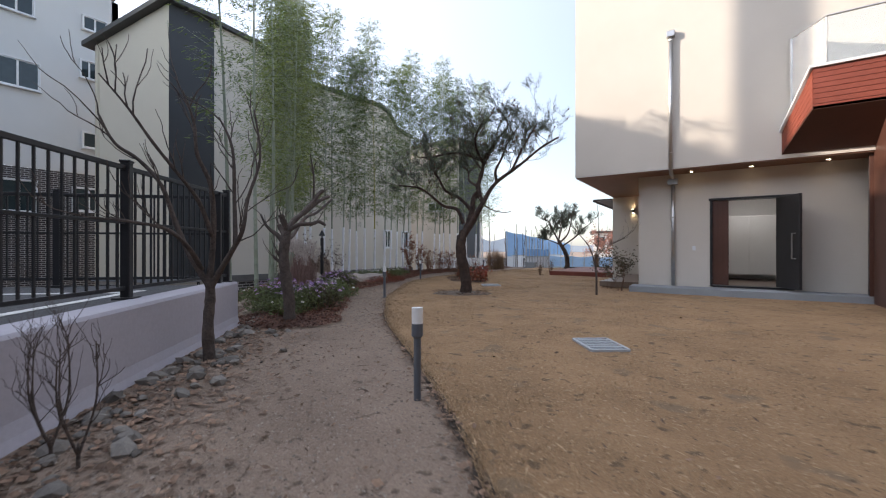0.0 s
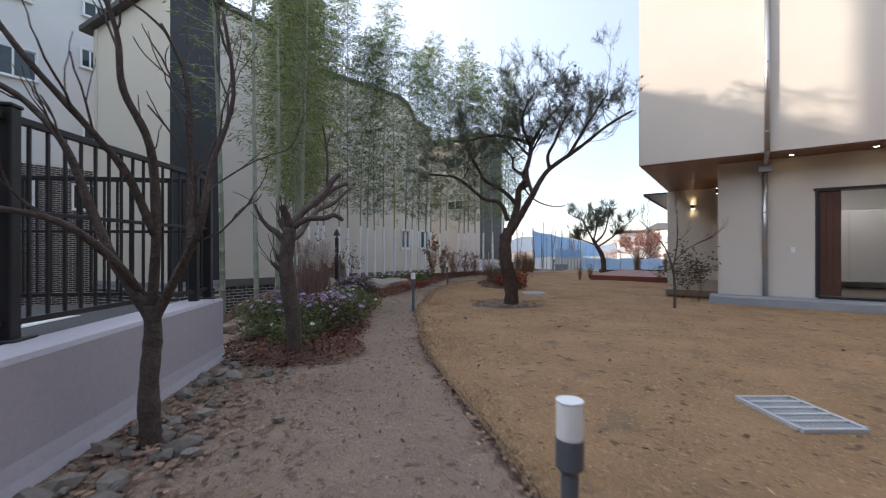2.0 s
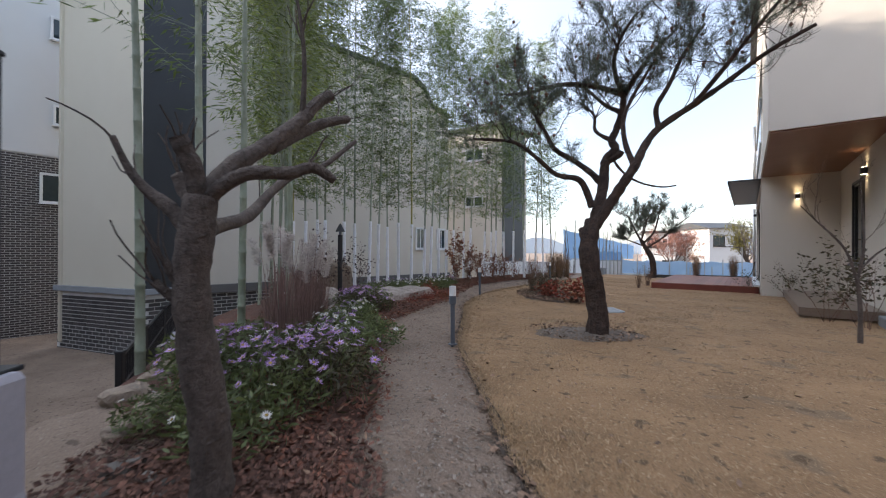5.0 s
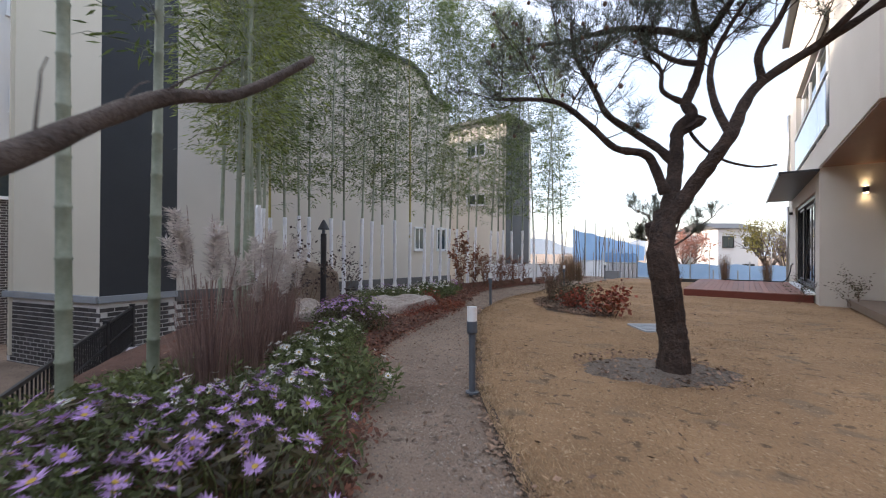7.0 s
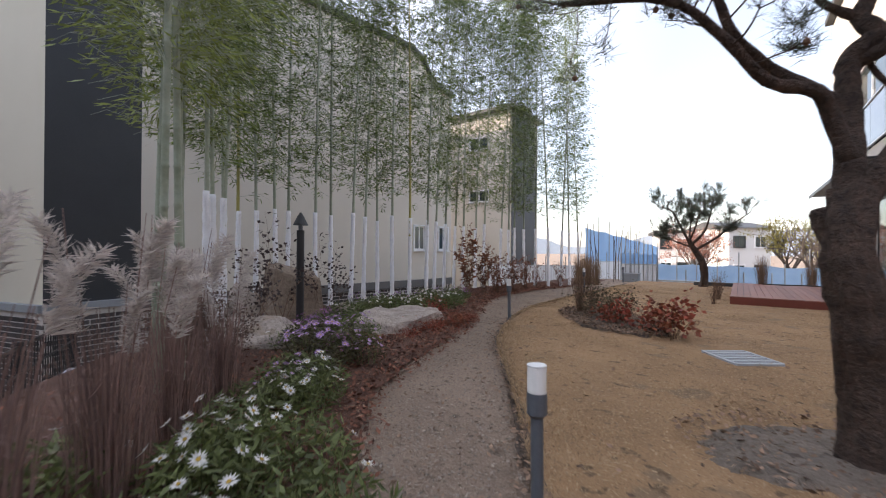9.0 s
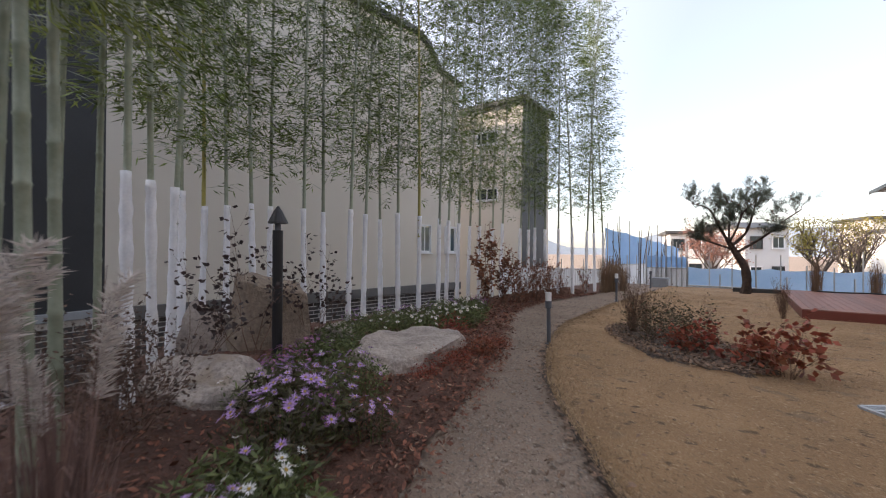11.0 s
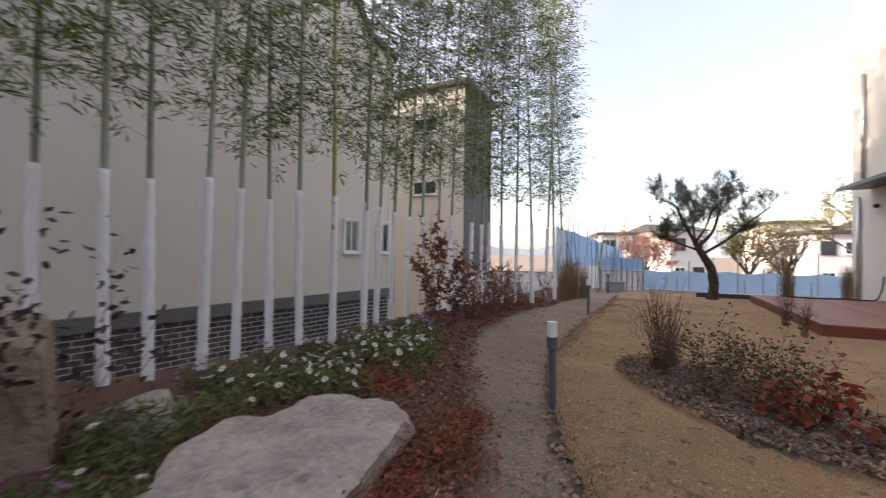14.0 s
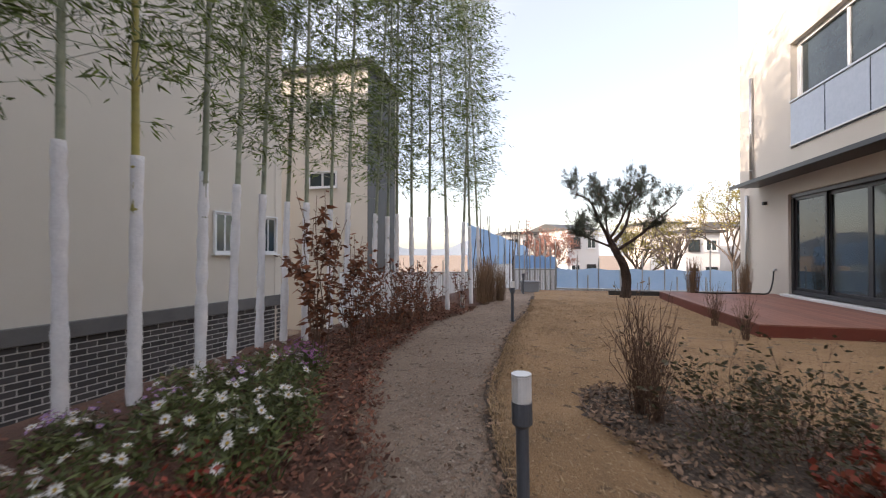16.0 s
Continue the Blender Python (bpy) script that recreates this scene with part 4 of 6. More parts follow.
# ---- bamboo ----
def bamboo_meshes(seed, height, low, n_sprays, leafm=M_BAMBOO, rad0=0.036, wide=1.0):
    r = random.Random(seed)
    culm, twigs, leaves = MB(), MB(), MB()
    lean = V(r.uniform(-0.25, 0.35), r.uniform(-0.3, 0.3), 0)
    f = lambda z: V(0, 0, z) + lean * (z / height) ** 2 * 1.3
    pts, rad, z = [], [], 0.0
    while z < height:
        k = rad0 * (1 - 0.78 * z / height)
        pts += [f(z), f(z + 0.015), f(z + 0.03)]
        rad += [k, k * 1.18, k]
        z += 0.34
    culm.tube(pts, rad, 8)
    for i in range(n_sprays):
        u = r.random() ** 0.8
        z = low + (height - low) * u
        a = r.uniform(0, 6.283)
        reach = (0.35 + 0.55 * math.sin(math.pi * min(1, 0.15 + 0.8 * u))) * r.uniform(0.5, 1.1) * wide
        d = V(math.cos(a), math.sin(a), r.uniform(0.1, 0.7)).normalized()
        p0 = f(z)
        p1 = p0 + d * reach
        p2 = p1 + V(d.x, d.y, -0.5) * 0.18
        twigs.tube([p0, p1, p2], [0.004, 0.003, 0.002], 3, cap=False)
        for k in range(r.randint(9, 15)):
            t = r.uniform(0.35, 1.15)
            q = p0.lerp(p1, t) if t <= 1 else p1.lerp(p2, (t - 1) / 0.15)
            q = q + rdir(r) * 0.07
            dd = V(d.x + r.uniform(-0.8, 0.8), d.y + r.uniform(-0.8, 0.8), r.uniform(-0.9, 0.1)).normalized()
            leaf_quad(leaves, q, dd, rdir(r), r.uniform(0.09, 0.17), r.uniform(0.015, 0.025))
    return culm.mesh("culm", M_CULM, True), leaves.mesh("leaves", leafm), twigs.mesh("branchwork", M_CULM)


def wrap_mesh(seed):
    r = random.Random(seed)
    n = 26
    hh = 2.15
    return MB().tube([(0, 0, hh * i / n) for i in range(n + 1)], [0.052 * (1 + r.uniform(-0.15, 0.15)) * (1 - 0.12 * i / n) for i in range(n + 1)], 12).mesh("trunk_wrap", M_WRAP, True)


BAM = [bamboo_meshes(40 + i, 9.6 + 0.5 * i, 2.6 - 0.1 * (i % 3), 370) for i in range(5)]
DENSE = [bamboo_meshes(60 + i, 8.3 + 0.2 * i, 2.7, 250, M_BAMBOO_L, 0.038, 1.25) for i in range(3)]
BARE = [bamboo_meshes(70 + i, 8.0 + 0.2 * i, 2.9 + 0.3 * i, 120, M_BAMBOO, 0.05) for i in range(3)]
WRAPS = [wrap_mesh(80 + i) for i in range(3)]


def bamboo(x, y, z, kit, wrapped, label, scale=1.0, i=0):
    b = thing("bamboo", label, "bamboo", at=pose(x, y, z, rnd.uniform(-1.2, 1.2), rnd.uniform(-1.2, 1.2), rnd.uniform(0, 360)) @ Matrix.Scale(scale, 4), group="bamboo row" if wrapped else "bamboo clump")
    c = part("culm", kit[0], None, b)
    part("leaves", kit[1], None, b)
    part("branchwork", kit[2], None, b)
    if wrapped:
        part("trunk_wrap", WRAPS[i % 3], None, b, "wrinkled white trunk wrap")
    return b


YELLOW = (BAM[2][0].copy(), BAM[2][1], BAM[2][2])
YELLOW[0].materials[0] = M_CULM_Y
ROW = [(-11.45, 8.30), (-12.31, 8.76), (-12.9, 9.13), (-13.55, 9.5), (-14.0, 9.95), (-13.65, 10.14), (-13.6, 10.55), (-13.98, 11.03), (-13.48, 11.37), (-13.4, 11.7), (-13.27, 12.15), (-13.35, 12.6), (-13.38, 13.1), (-13.17, 13.4), (-12.92, 13.75), (-12.82, 14.3), (-13.2, 15.13), (-13.25, 15.67), (-13.2, 16.1), (-12.95, 16.23), (-13.05, 17.1), (-12.85, 17.25), (-12.85, 18.35), (-12.7, 18.7), (-12.6, 18.95), (-12.35, 19.25), (-12.1, 19.6), (-11.8, 20.1), (-11.6, 20.8), (-11.5, 21.5), (-11.4, 22.3)]
for i, (x, y) in enumerate(ROW):
    bamboo(x, y, -0.02, BAM[i % 5] if i not in (14, 4) else YELLOW, True, "tall green bamboo with a white-wrapped lower stem", rnd.uniform(0.95, 1.03), i)
for i, (x, y) in enumerate(((-10.52, 7.43), (-10.3, 7.56), (-10.12, 7.32), (-10.75, 7.75), (-12.12, 7.96), (-12.25, 8.3))):
    bamboo(x, y, -0.02, DENSE[i % 3], False, "thick unwrapped bamboo with bright yellow-green leaves", rnd.uniform(0.95, 1.05), i)
for i, (x, y) in enumerate(((-8.93, 5.94), (-8.6, 5.34), (-8.86, 4.86))):
    bamboo(x, y, -0.15, BARE[i], False, "tall bamboo with a bare grey-green stem", 1.0)


# ---- pines ----
def needles(mb, r, p, d, n, length):
    for k in range(n):
        dd = (d * r.uniform(0.2, 1.0) + rdir(r, -0.4, 1.0) * 0.9).normalized()
        s = dd.cross(rdir(r)).normalized() * 0.0028
        b = p + rdir(r) * 0.06 * r.random()
        mb.add([tuple(b + s), tuple(b - s), tuple(b + dd * length * r.uniform(0.7, 1.1))], [(0, 1, 2)])


def bark_tube(mb, P, R):
    """A trunk with deep vertical bark plates."""
    Q, S = smooth_path(P, 4), []
    for i in range(len(Q)):
        S.append(float(np.interp(i / 4, range(len(R)), R)))
    o = len(mb.v)
    mb.tube(Q, S, 40)
    for k in range(o, len(mb.v)):
        i, j = divmod(k - o, 40)
        c, v = Q[i], Vector(mb.v[k])
        d = v - c
        a = j / 40 * 6.283
        w = noise.voronoi(Vector((math.cos(a) * 2.2, math.sin(a) * 2.2, v.z * 1.7 + 0.4 * math.sin(a * 2))))[0]
        flare = 1 + 0.35 * max(0, 0.25 - v.z)
        mb.v[k] = tuple(c + d * flare * (0.86 + 0.42 * min(0.55, w[1] - w[0]) + 0.05 * fbm(a, v.z * 4)))


def pine(name, base, right, limbs, r0, label, seed, twig=0.55, tuft=34, each=11, nl=0.10):
    """limbs: (radius, radius, points (along right, depth, height), first twig share)."""
    r = random.Random(seed)
    t = thing(name, label, "pine tree", at=pose(base[0], base[1], 0))
    rv, dv = V(right[0], right[1], 0), V(-right[1], right[0], 0)
    wood, green, cones = MB(), MB(), MB()
    trunk = MB()
    for li, (ra, rb, pts, first) in enumerate(limbs):
        P = smooth_path([rv * a + dv * b + V(0, 0, c) for a, b, c in pts], 5)
        R = [x * (1 + (0.06 if li else 0.02) * math.sin(i * 2.1 + li)) for i, x in enumerate(taper(len(P), ra, rb, 0.06, r))]
        (trunk if li == 0 else wood).tube(P, R, 14 if li == 0 else 9, cap=True) if li else bark_tube(trunk, P, R)
        if first >= 1:
            continue
        n = len(P)
        for k in range(each):
            i = r.randint(int(first * n), n - 1)
            d0 = (P[min(i + 1, n - 1)] - P[max(i - 1, 0)]).normalized()
            nd = (d0 * 0.5 + rdir(r, -0.25, 0.8)).normalized()
            tips = []
            grow(wood, r, P[i], nd, twig * r.uniform(0.6, 1.2), 0.0075, 2, tips, 0.9, 0.2, (2, 4), 4)
            for p, d in tips:
                for q in range(4):
                    needles(green, r, p - d * 0.06 * q, d, tuft // 3, nl)
                if r.random() < 0.06:
                    cones.lathe(p - V(0, 0, 0.03), [(0.006, 0), (0.02, 0.012), (0.022, 0.03), (0.008, 0.05)], 7)
    part("trunk", trunk, M_BARK, t, "rugged dark bark trunk", smooth=True)
    part("limb_wood", wood, M_BARK, t, smooth=True)
    part("needles", green, M_NEEDLE, t)
    if cones.v:
        part("cones", cones, M_TWIG, t, "small dry cones")
    return t


pine("pine_tree", (-5.6, 9.45), (0.9947, 0.1028), [
    (0.15, 0.122, [(0.03, 0, -0.1), (0.03, 0, 0.25), (0.01, 0, 0.55), (-0.05, -0.08, 1.0), (-0.09, -0.08, 1.35), (-0.04, 0.05, 1.7)], 1),
    (0.088, 0.045, [(-0.05, 0.05, 1.6), (0.0, 0.25, 1.95), (0.03, 0.4, 2.25), (0.04, 0.45, 2.5), (0.06, 0.5, 2.68), (0.19, 0.5, 2.83), (0.13, 0.55, 2.98), (0.19, 0.6, 3.15), (0.27, 0.6, 3.42), (0.31, 0.55, 3.7)], 1),
    (0.085, 0.02, [(-0.02, 0.05, 1.62), (0.2, 0.1, 1.98), (0.35, 0.05, 2.2), (0.52, 0.05, 2.47), (0.62, 0.2, 2.75), (0.8, 0.32, 3.02), (1.25, 0.27, 3.28), (1.55, 0.22, 3.45), (2.0, 0.18, 3.75), (2.45, 0.13, 3.95)], 0.6),
    (0.05, 0.018, [(0.31, 0.55, 3.66), (-0.1, 0.5, 3.85), (-0.6, 0.4, 3.95), (-1.1, 0.2, 3.85), (-1.45, 0.1, 3.85)], 0.35),
    (0.048, 0.016, [(0.31, 0.55, 3.66), (0.5, 0.55, 3.95), (0.72, 0.6, 4.25), (1.0, 0.6, 4.5)], 0.3),
    (0.04, 0.015, [(0.3, 0.55, 3.6), (0.2, 0.3, 4.0), (0.3, 0.1, 4.3), (0.55, 0.0, 4.6)], 0.4),
    (0.055, 0.018, [(-0.06, 0.05, 1.9), (-0.16, 0.0, 2.2), (-0.25, -0.1, 2.32), (-0.51, -0.25, 2.38), (-0.75, -0.45, 2.62), (-1.05, -0.6, 2.85), (-1.65, -0.7, 2.95)], 0.55),
    (0.055, 0.018, [(0.03, 0.4, 2.25), (-0.12, 0.4, 2.45), (-0.39, 0.4, 2.68), (-0.64, 0.1, 2.85), (-0.75, 0.0, 3.1), (-0.95, -0.1, 3.5), (-1.0, -0.1, 3.9)], 0.5),
    (0.022, 0.01, [(0.13, 0.5, 2.78), (0.2, 0.55, 2.6), (0.35, 0.6, 2.42), (0.55, 0.7, 2.3), (0.8, 0.8, 2.24), (1.0, 0.9, 2.26)], 1),
    (0.05, 0.05, [(0.1, 0.5, 2.66), (0.24, 0.46, 2.72), (0.29, 0.45, 2.78)], 1),
    (0.035, 0.014, [(0.13, 0.55, 2.98), (-0.1, 0.5, 3.15), (-0.12, 0.5, 3.4), (-0.3, 0.45, 3.6)], 0.5),
    (0.045, 0.016, [(0.51, 0.05, 2.45), (0.38, 0.1, 2.8), (0.35, 0.2, 3.2), (0.5, 0.3, 3.6), (0.75, 0.3, 4.0)], 0.5),
    (0.042, 0.016, [(0.8, 0.32, 3.0), (0.76, 0.3, 3.3), (0.92, 0.3, 3.6), (1.1, 0.3, 4.0), (1.35, 0.3, 4.35)], 0.45),
    (0.035, 0.014, [(1.2, 0.28, 3.25), (1.5, -0.1, 3.5), (1.8, -0.4, 3.8), (2.1, -0.6, 4.1)], 0.4),
    (0.04, 0.014, [(0.27, 0.6, 3.42), (0.0, 0.9, 3.65), (-0.3, 1.1, 4.0), (-0.5, 1.2, 4.25)], 0.4),
    (0.075, 0.06, [(-0.09, -0.02, 1.3), (-0.17, 0.02, 1.5), (-0.19, 0.04, 1.6)], 1)],
    0.2, "leaning red pine with forked crooked limbs on the lawn", 11, 0.62, 13, 11, 0.12)
pine("pine_tree", (-7.4, 24.2), (0.972, 0.237), [
    (0.15, 0.085, [(0.05, 0, -0.1), (0.1, 0, 0.5), (0.0, 0, 1.0), (-0.25, 0, 1.45), (-0.4, 0, 1.75)], 1),
    (0.058, 0.014, [(-0.4, 0, 1.7), (-0.7, 0, 2.3), (-1.0, 0, 2.9), (-1.5, 0, 3.1)], 0.3),
    (0.058, 0.014, [(-0.35, 0, 1.6), (0.1, 0.1, 2.1), (0.3, 0.1, 2.8), (0.4, 0, 3.4)], 0.3),
    (0.05, 0.014, [(-0.2, 0, 1.4), (0.5, -0.1, 1.9), (1.0, -0.2, 2.4), (1.5, -0.2, 2.8)], 0.35),
    (0.04, 0.012, [(-0.4, 0, 1.75), (-0.3, 0.5, 2.3), (-0.2, 0.7, 2.9), (-0.4, 0.8, 3.5)], 0.3),
    (0.04, 0.012, [(-0.4, 0, 1.75), (-0.3, -0.5, 2.2), (-0.2, -0.8, 2.7), (0.1, -0.9, 3.0)], 0.3),
    (0.04, 0.015, [(-0.3, 0, 1.5), (-0.9, 0.1, 1.75), (-1.3, 0.1, 1.9)], 0.5)],
    0.15, "small garden pine with a bent trunk near the deck", 12, 0.46, 15, 20, 0.10)


# ---- bare and pruned trees ----
def bare_tree(name, base, right, limbs, label, seed, depth=2, each=4, twig=0.5, twigr=0.009, z0=0.0, lift=0.3):
    r = random.Random(seed)
    t = thing(name, label, "tree", at=pose(base[0], base[1], z0))
    rv, dv = V(right[0], right[1], 0), V(-right[1], right[0], 0)
    trunk, wood, tips = MB(), MB(), []
    for li, (ra, rb, pts) in enumerate(limbs):
        P = smooth_path([rv * a + dv * b + V(0, 0, c) for a, b, c in pts], 5)
        (trunk if li == 0 else wood).tube(P, taper(len(P), ra, rb, 0.09, r), 12 if li == 0 else 8)
        if li:
            for k in range(each):
                i = r.randint(len(P) // 3, len(P) - 1)
                d0 = (P[min(i + 1, len(P) - 1)] - P[i - 1]).normalized()
                grow(wood, r, P[i], (d0 + rdir(r, -0.2, 1) * 0.7).normalized(), twig * r.uniform(0.6, 1.3), twigr, depth, tips, 0.5, lift, (1, 3), 5)
    part("trunk", trunk, M_BARK_G, t, smooth=True)
    part("branchwork", wood, M_BARK_G, t, smooth=True)
    return t, tips


bare_tree("bare_tree", (-4.68, 2.35), (0.3676, 0.93), [
    (0.066, 0.05, [(0.0, 0, -0.12), (-0.02, 0, 0.2), (-0.02, 0, 0.42), (0.0, 0, 0.7), (-0.01, 0, 0.9)]),
    (0.036, 0.010, [(-0.02, 0, 0.82), (-0.19, 0.05, 1.15), (-0.32, 0.1, 1.5), (-0.45, 0.1, 1.9), (-0.65, 0.2, 2.17), (-0.85, 0.2, 2.32), (-0.98, 0.2, 2.6)]),
    (0.036, 0.010, [(-0.01, 0, 0.85), (0.02, -0.1, 1.38), (-0.01, -0.15, 1.9), (-0.14, -0.2, 2.22), (-0.17, -0.2, 2.55), (-0.27, -0.2, 2.86)]),
    (0.036, 0.009, [(0.0, 0, 0.78), (0.09, -0.15, 1.0), (0.18, -0.35, 1.22), (0.25, -0.5, 1.42), (0.3, -0.5, 1.75), (0.42, -0.5, 2.2), (0.36, -0.5, 2.7)]),
    (0.03, 0.008, [(-0.08, 0.03, 1.0), (-0.22, -0.2, 1.24), (-0.4, -0.35, 1.41), (-0.65, -0.45, 1.47), (-0.98, -0.5, 1.5)]),
    (0.028, 0.008, [(0.2, -0.38, 1.26), (0.2, -0.3, 1.7), (0.18, -0.3, 2.3), (0.05, -0.3, 2.62)]),
    (0.028, 0.007, [(0.01, -0.1, 1.36), (-0.12, -0.2, 1.71), (-0.26, -0.3, 1.91), (-0.51, -0.4, 2.23), (-0.71, -0.4, 2.54), (-0.92, -0.4, 2.81)])],
    "bare garden tree with crooked spreading branches beside the wall", 21, 1, 6, 0.5, 0.008)
tree2, _ = bare_tree("pruned_tree", (-5.95, 4.29), (0.518, 0.8554), [
    (0.10, 0.075, [(0.0, 0, -0.1), (-0.01, 0, 0.2), (-0.02, 0, 0.42), (-0.07, 0, 0.75), (-0.1, 0, 1.09), (-0.08, 0, 1.34), (-0.06, 0, 1.52)]),
    (0.055, 0.036, [(-0.07, 0, 1.45), (0.04, 0.1, 1.67), (0.23, 0.25, 1.86), (0.41, 0.4, 2.06), (0.53, 0.5, 2.23), (0.62, 0.55, 2.31)]),
    (0.02, 0.008, [(0.43, 0.42, 2.09), (0.44, 0.4, 2.4), (0.42, 0.4, 2.67), (0.37, 0.4, 2.95)]),
    (0.042, 0.024, [(-0.05, 0, 1.5), (0.13, -0.06, 1.63), (0.34, -0.08, 1.65), (0.46, -0.07, 1.69), (0.57, -0.06, 1.63)]),
    (0.04, 0.03, [(0.25, 0.27, 1.85), (0.46, 0.5, 2.04), (0.6, 0.65, 2.15), (0.77, 0.8, 2.24)]),
    (0.05, 0.02, [(-0.07, 0.05, 1.32), (-0.04, 0.25, 1.38), (0.105, 0.7, 1.48), (0.255, 1.0, 1.70), (0.416, 1.2, 1.87), (0.65, 1.4, 1.99), (0.97, 1.6, 2.29)]),
    (0.05, 0.042, [(-0.07, 0, 1.5), (-0.09, -0.03, 1.64), (-0.13, -0.05, 1.74), (-0.15, -0.06, 1.79)]),
    (0.045, 0.04, [(-0.08, 0, 1.46), (-0.14, 0.06, 1.56), (-0.17, 0.08, 1.63)]),
    (0.045, 0.014, [(-0.1, 0, 1.33), (-0.2, 0.04, 1.46), (-0.29, 0.08, 1.53), (-0.38, 0.1, 1.64), (-0.45, 0.1, 1.8)]),
    (0.03, 0.022, [(-0.1, 0, 1.02), (-0.17, 0, 1.12), (-0.21, 0, 1.2)]),
    (0.03, 0.022, [(-0.1, 0, 0.95), (-0.19, 0.02, 1.03), (-0.26, 0.03, 1.1)])],
    "heavily pruned dark tree with stubby limbs in the flower bed", 22, 0, 4, 0.3, 0.006)
bare_tree("young_tree", (-2.6, 11.15), (0.832, 0.555), [
    (0.03, 0.022, [(0, 0, -0.05), (0.0, 0, 0.5), (-0.04, 0, 0.9)]),
    (0.02, 0.006, [(-0.04, 0, 0.85), (-0.2, 0, 1.3), (-0.5, 0.1, 1.7), (-0.7, 0.1, 1.9)]),
    (0.02, 0.006, [(-0.04, 0, 0.85), (0.05, 0, 1.4), (0.1, 0.1, 2.1)]),
    (0.015, 0.005, [(-0.02, 0, 1.0), (0.3, 0, 1.3), (0.8, -0.1, 1.55)])],
    "slender bare young tree in front of the house corner", 23, 2, 4, 0.4, 0.006)
for k, (x, y) in enumerate(((-3.25, 0.72), (-3.0, 0.78))):
    bare_tree("bare_shrub", (x, y), (0.832, 0.555), [
        (0.012, 0.008, [(0, 0, -0.03), (0.0, 0, 0.12)]),
        (0.008, 0.003, [(0, 0, 0.05), (-0.1, 0, 0.3), (-0.15, 0.05, 0.6)]), (0.008, 0.003, [(0, 0, 0.05), (0.06, 0.05, 0.35), (0.1, 0, 0.7)]),
        (0.008, 0.003, [(0, 0, 0.05), (-0.02, -0.1, 0.35), (0.02, -0.15, 0.62)])], "small leafless reddish shrub at the wall's foot", 30 + k, 1, 9, 0.2, 0.003)


# ---- shrubs, grasses, flowers ----
M_LEAF_RUST = leafmat("rust_leaf", (0.27, 0.10, 0.045), (0.12, 0.045, 0.025), 0.5)
M_LEAF_RED = leafmat("red_leaf", (0.36, 0.055, 0.04), (0.18, 0.085, 0.035), 0.45)
M_LEAF_DARK = leafmat("dark_leaf", (0.06, 0.035, 0.03), (0.035, 0.022, 0.022), 0.4)
M_LEAF_OLIVE = leafmat("olive_leaf", (0.09, 0.08, 0.034), (0.05, 0.04, 0.022), 0.5)
M_LEAF_GREEN = leafmat("green_leaf", (0.155, 0.185, 0.06), (0.07, 0.09, 0.034), 0.45)
M_LEAF_YELLOW = leafmat("yellow_leaf", (0.32, 0.26, 0.06), (0.2, 0.18, 0.05), 0.35)
M_LEAF_PINK = leafmat("dry_red_crown", (0.34, 0.16, 0.12), (0.24, 0.11, 0.08), 0.35)
M_PURPLE = leafmat("lilac_petal", (0.54, 0.36, 0.66), (0.38, 0.22, 0.50), 0.35, 0.6, 0.3)
M_MAGENTA = leafmat("magenta_petal", (0.42, 0.16, 0.42), (0.30, 0.10, 0.34), 0.3, 0.6, 0.3)
M_PETAL_W = leafmat("white_petal", (0.80, 0.79, 0.76), (0.70, 0.69, 0.68), 0.12, 0.6, 0.3)
M_DISC = mat("flower_disc", (0.50, 0.34, 0.05), (0.36, 0.22, 0.04), 0.8, 20, 90, 0.0)
M_STRAW = leafmat("straw_stem", (0.30, 0.20, 0.12), (0.20, 0.125, 0.08), 0.35, 0.8, 0.15)
M_MAUVE = leafmat("mauve_grass", (0.30, 0.195, 0.165), (0.19, 0.12, 0.105), 0.35, 0.8, 0.2)
M_PLUME = leafmat("pampas_plume", (0.70, 0.645, 0.60), (0.52, 0.46, 0.42), 0.2, 0.9, 0.35)


def shrub_meshes(seed, h, w, n_stems, n_leaves, leaf, leaf_w, leafm, twig_r=0.006):
    r = random.Random(seed)
    st, lv, tips = MB(), MB(), []
    for i in range(n_stems):
        a = r.uniform(0, 6.283)
        d = V(math.cos(a) * w / h * r.uniform(0.2, 0.8), math.sin(a) * w / h * r.uniform(0.2, 0.8), 1).normalized()
        grow(st, r, V(math.cos(a) * 0.05, math.sin(a) * 0.05, -0.03), d, h * r.uniform(0.5, 0.85), twig_r, 2, tips, 0.55, 0.2, (1, 3), 5)
    for i in range(n_leaves):
        p, d = r.choice(tips)
        q = p + rdir(r) * 0.09 - d * r.uniform(0, 0.25)
        leaf_quad(lv, q, (d * 0.4 + rdir(r, -0.8, 0.5)).normalized(), rdir(r), leaf * r.uniform(0.6, 1.2), leaf_w * r.uniform(0.7, 1.2))
    return st.mesh("stalk", M_TWIG), lv.mesh("leaves", leafm)


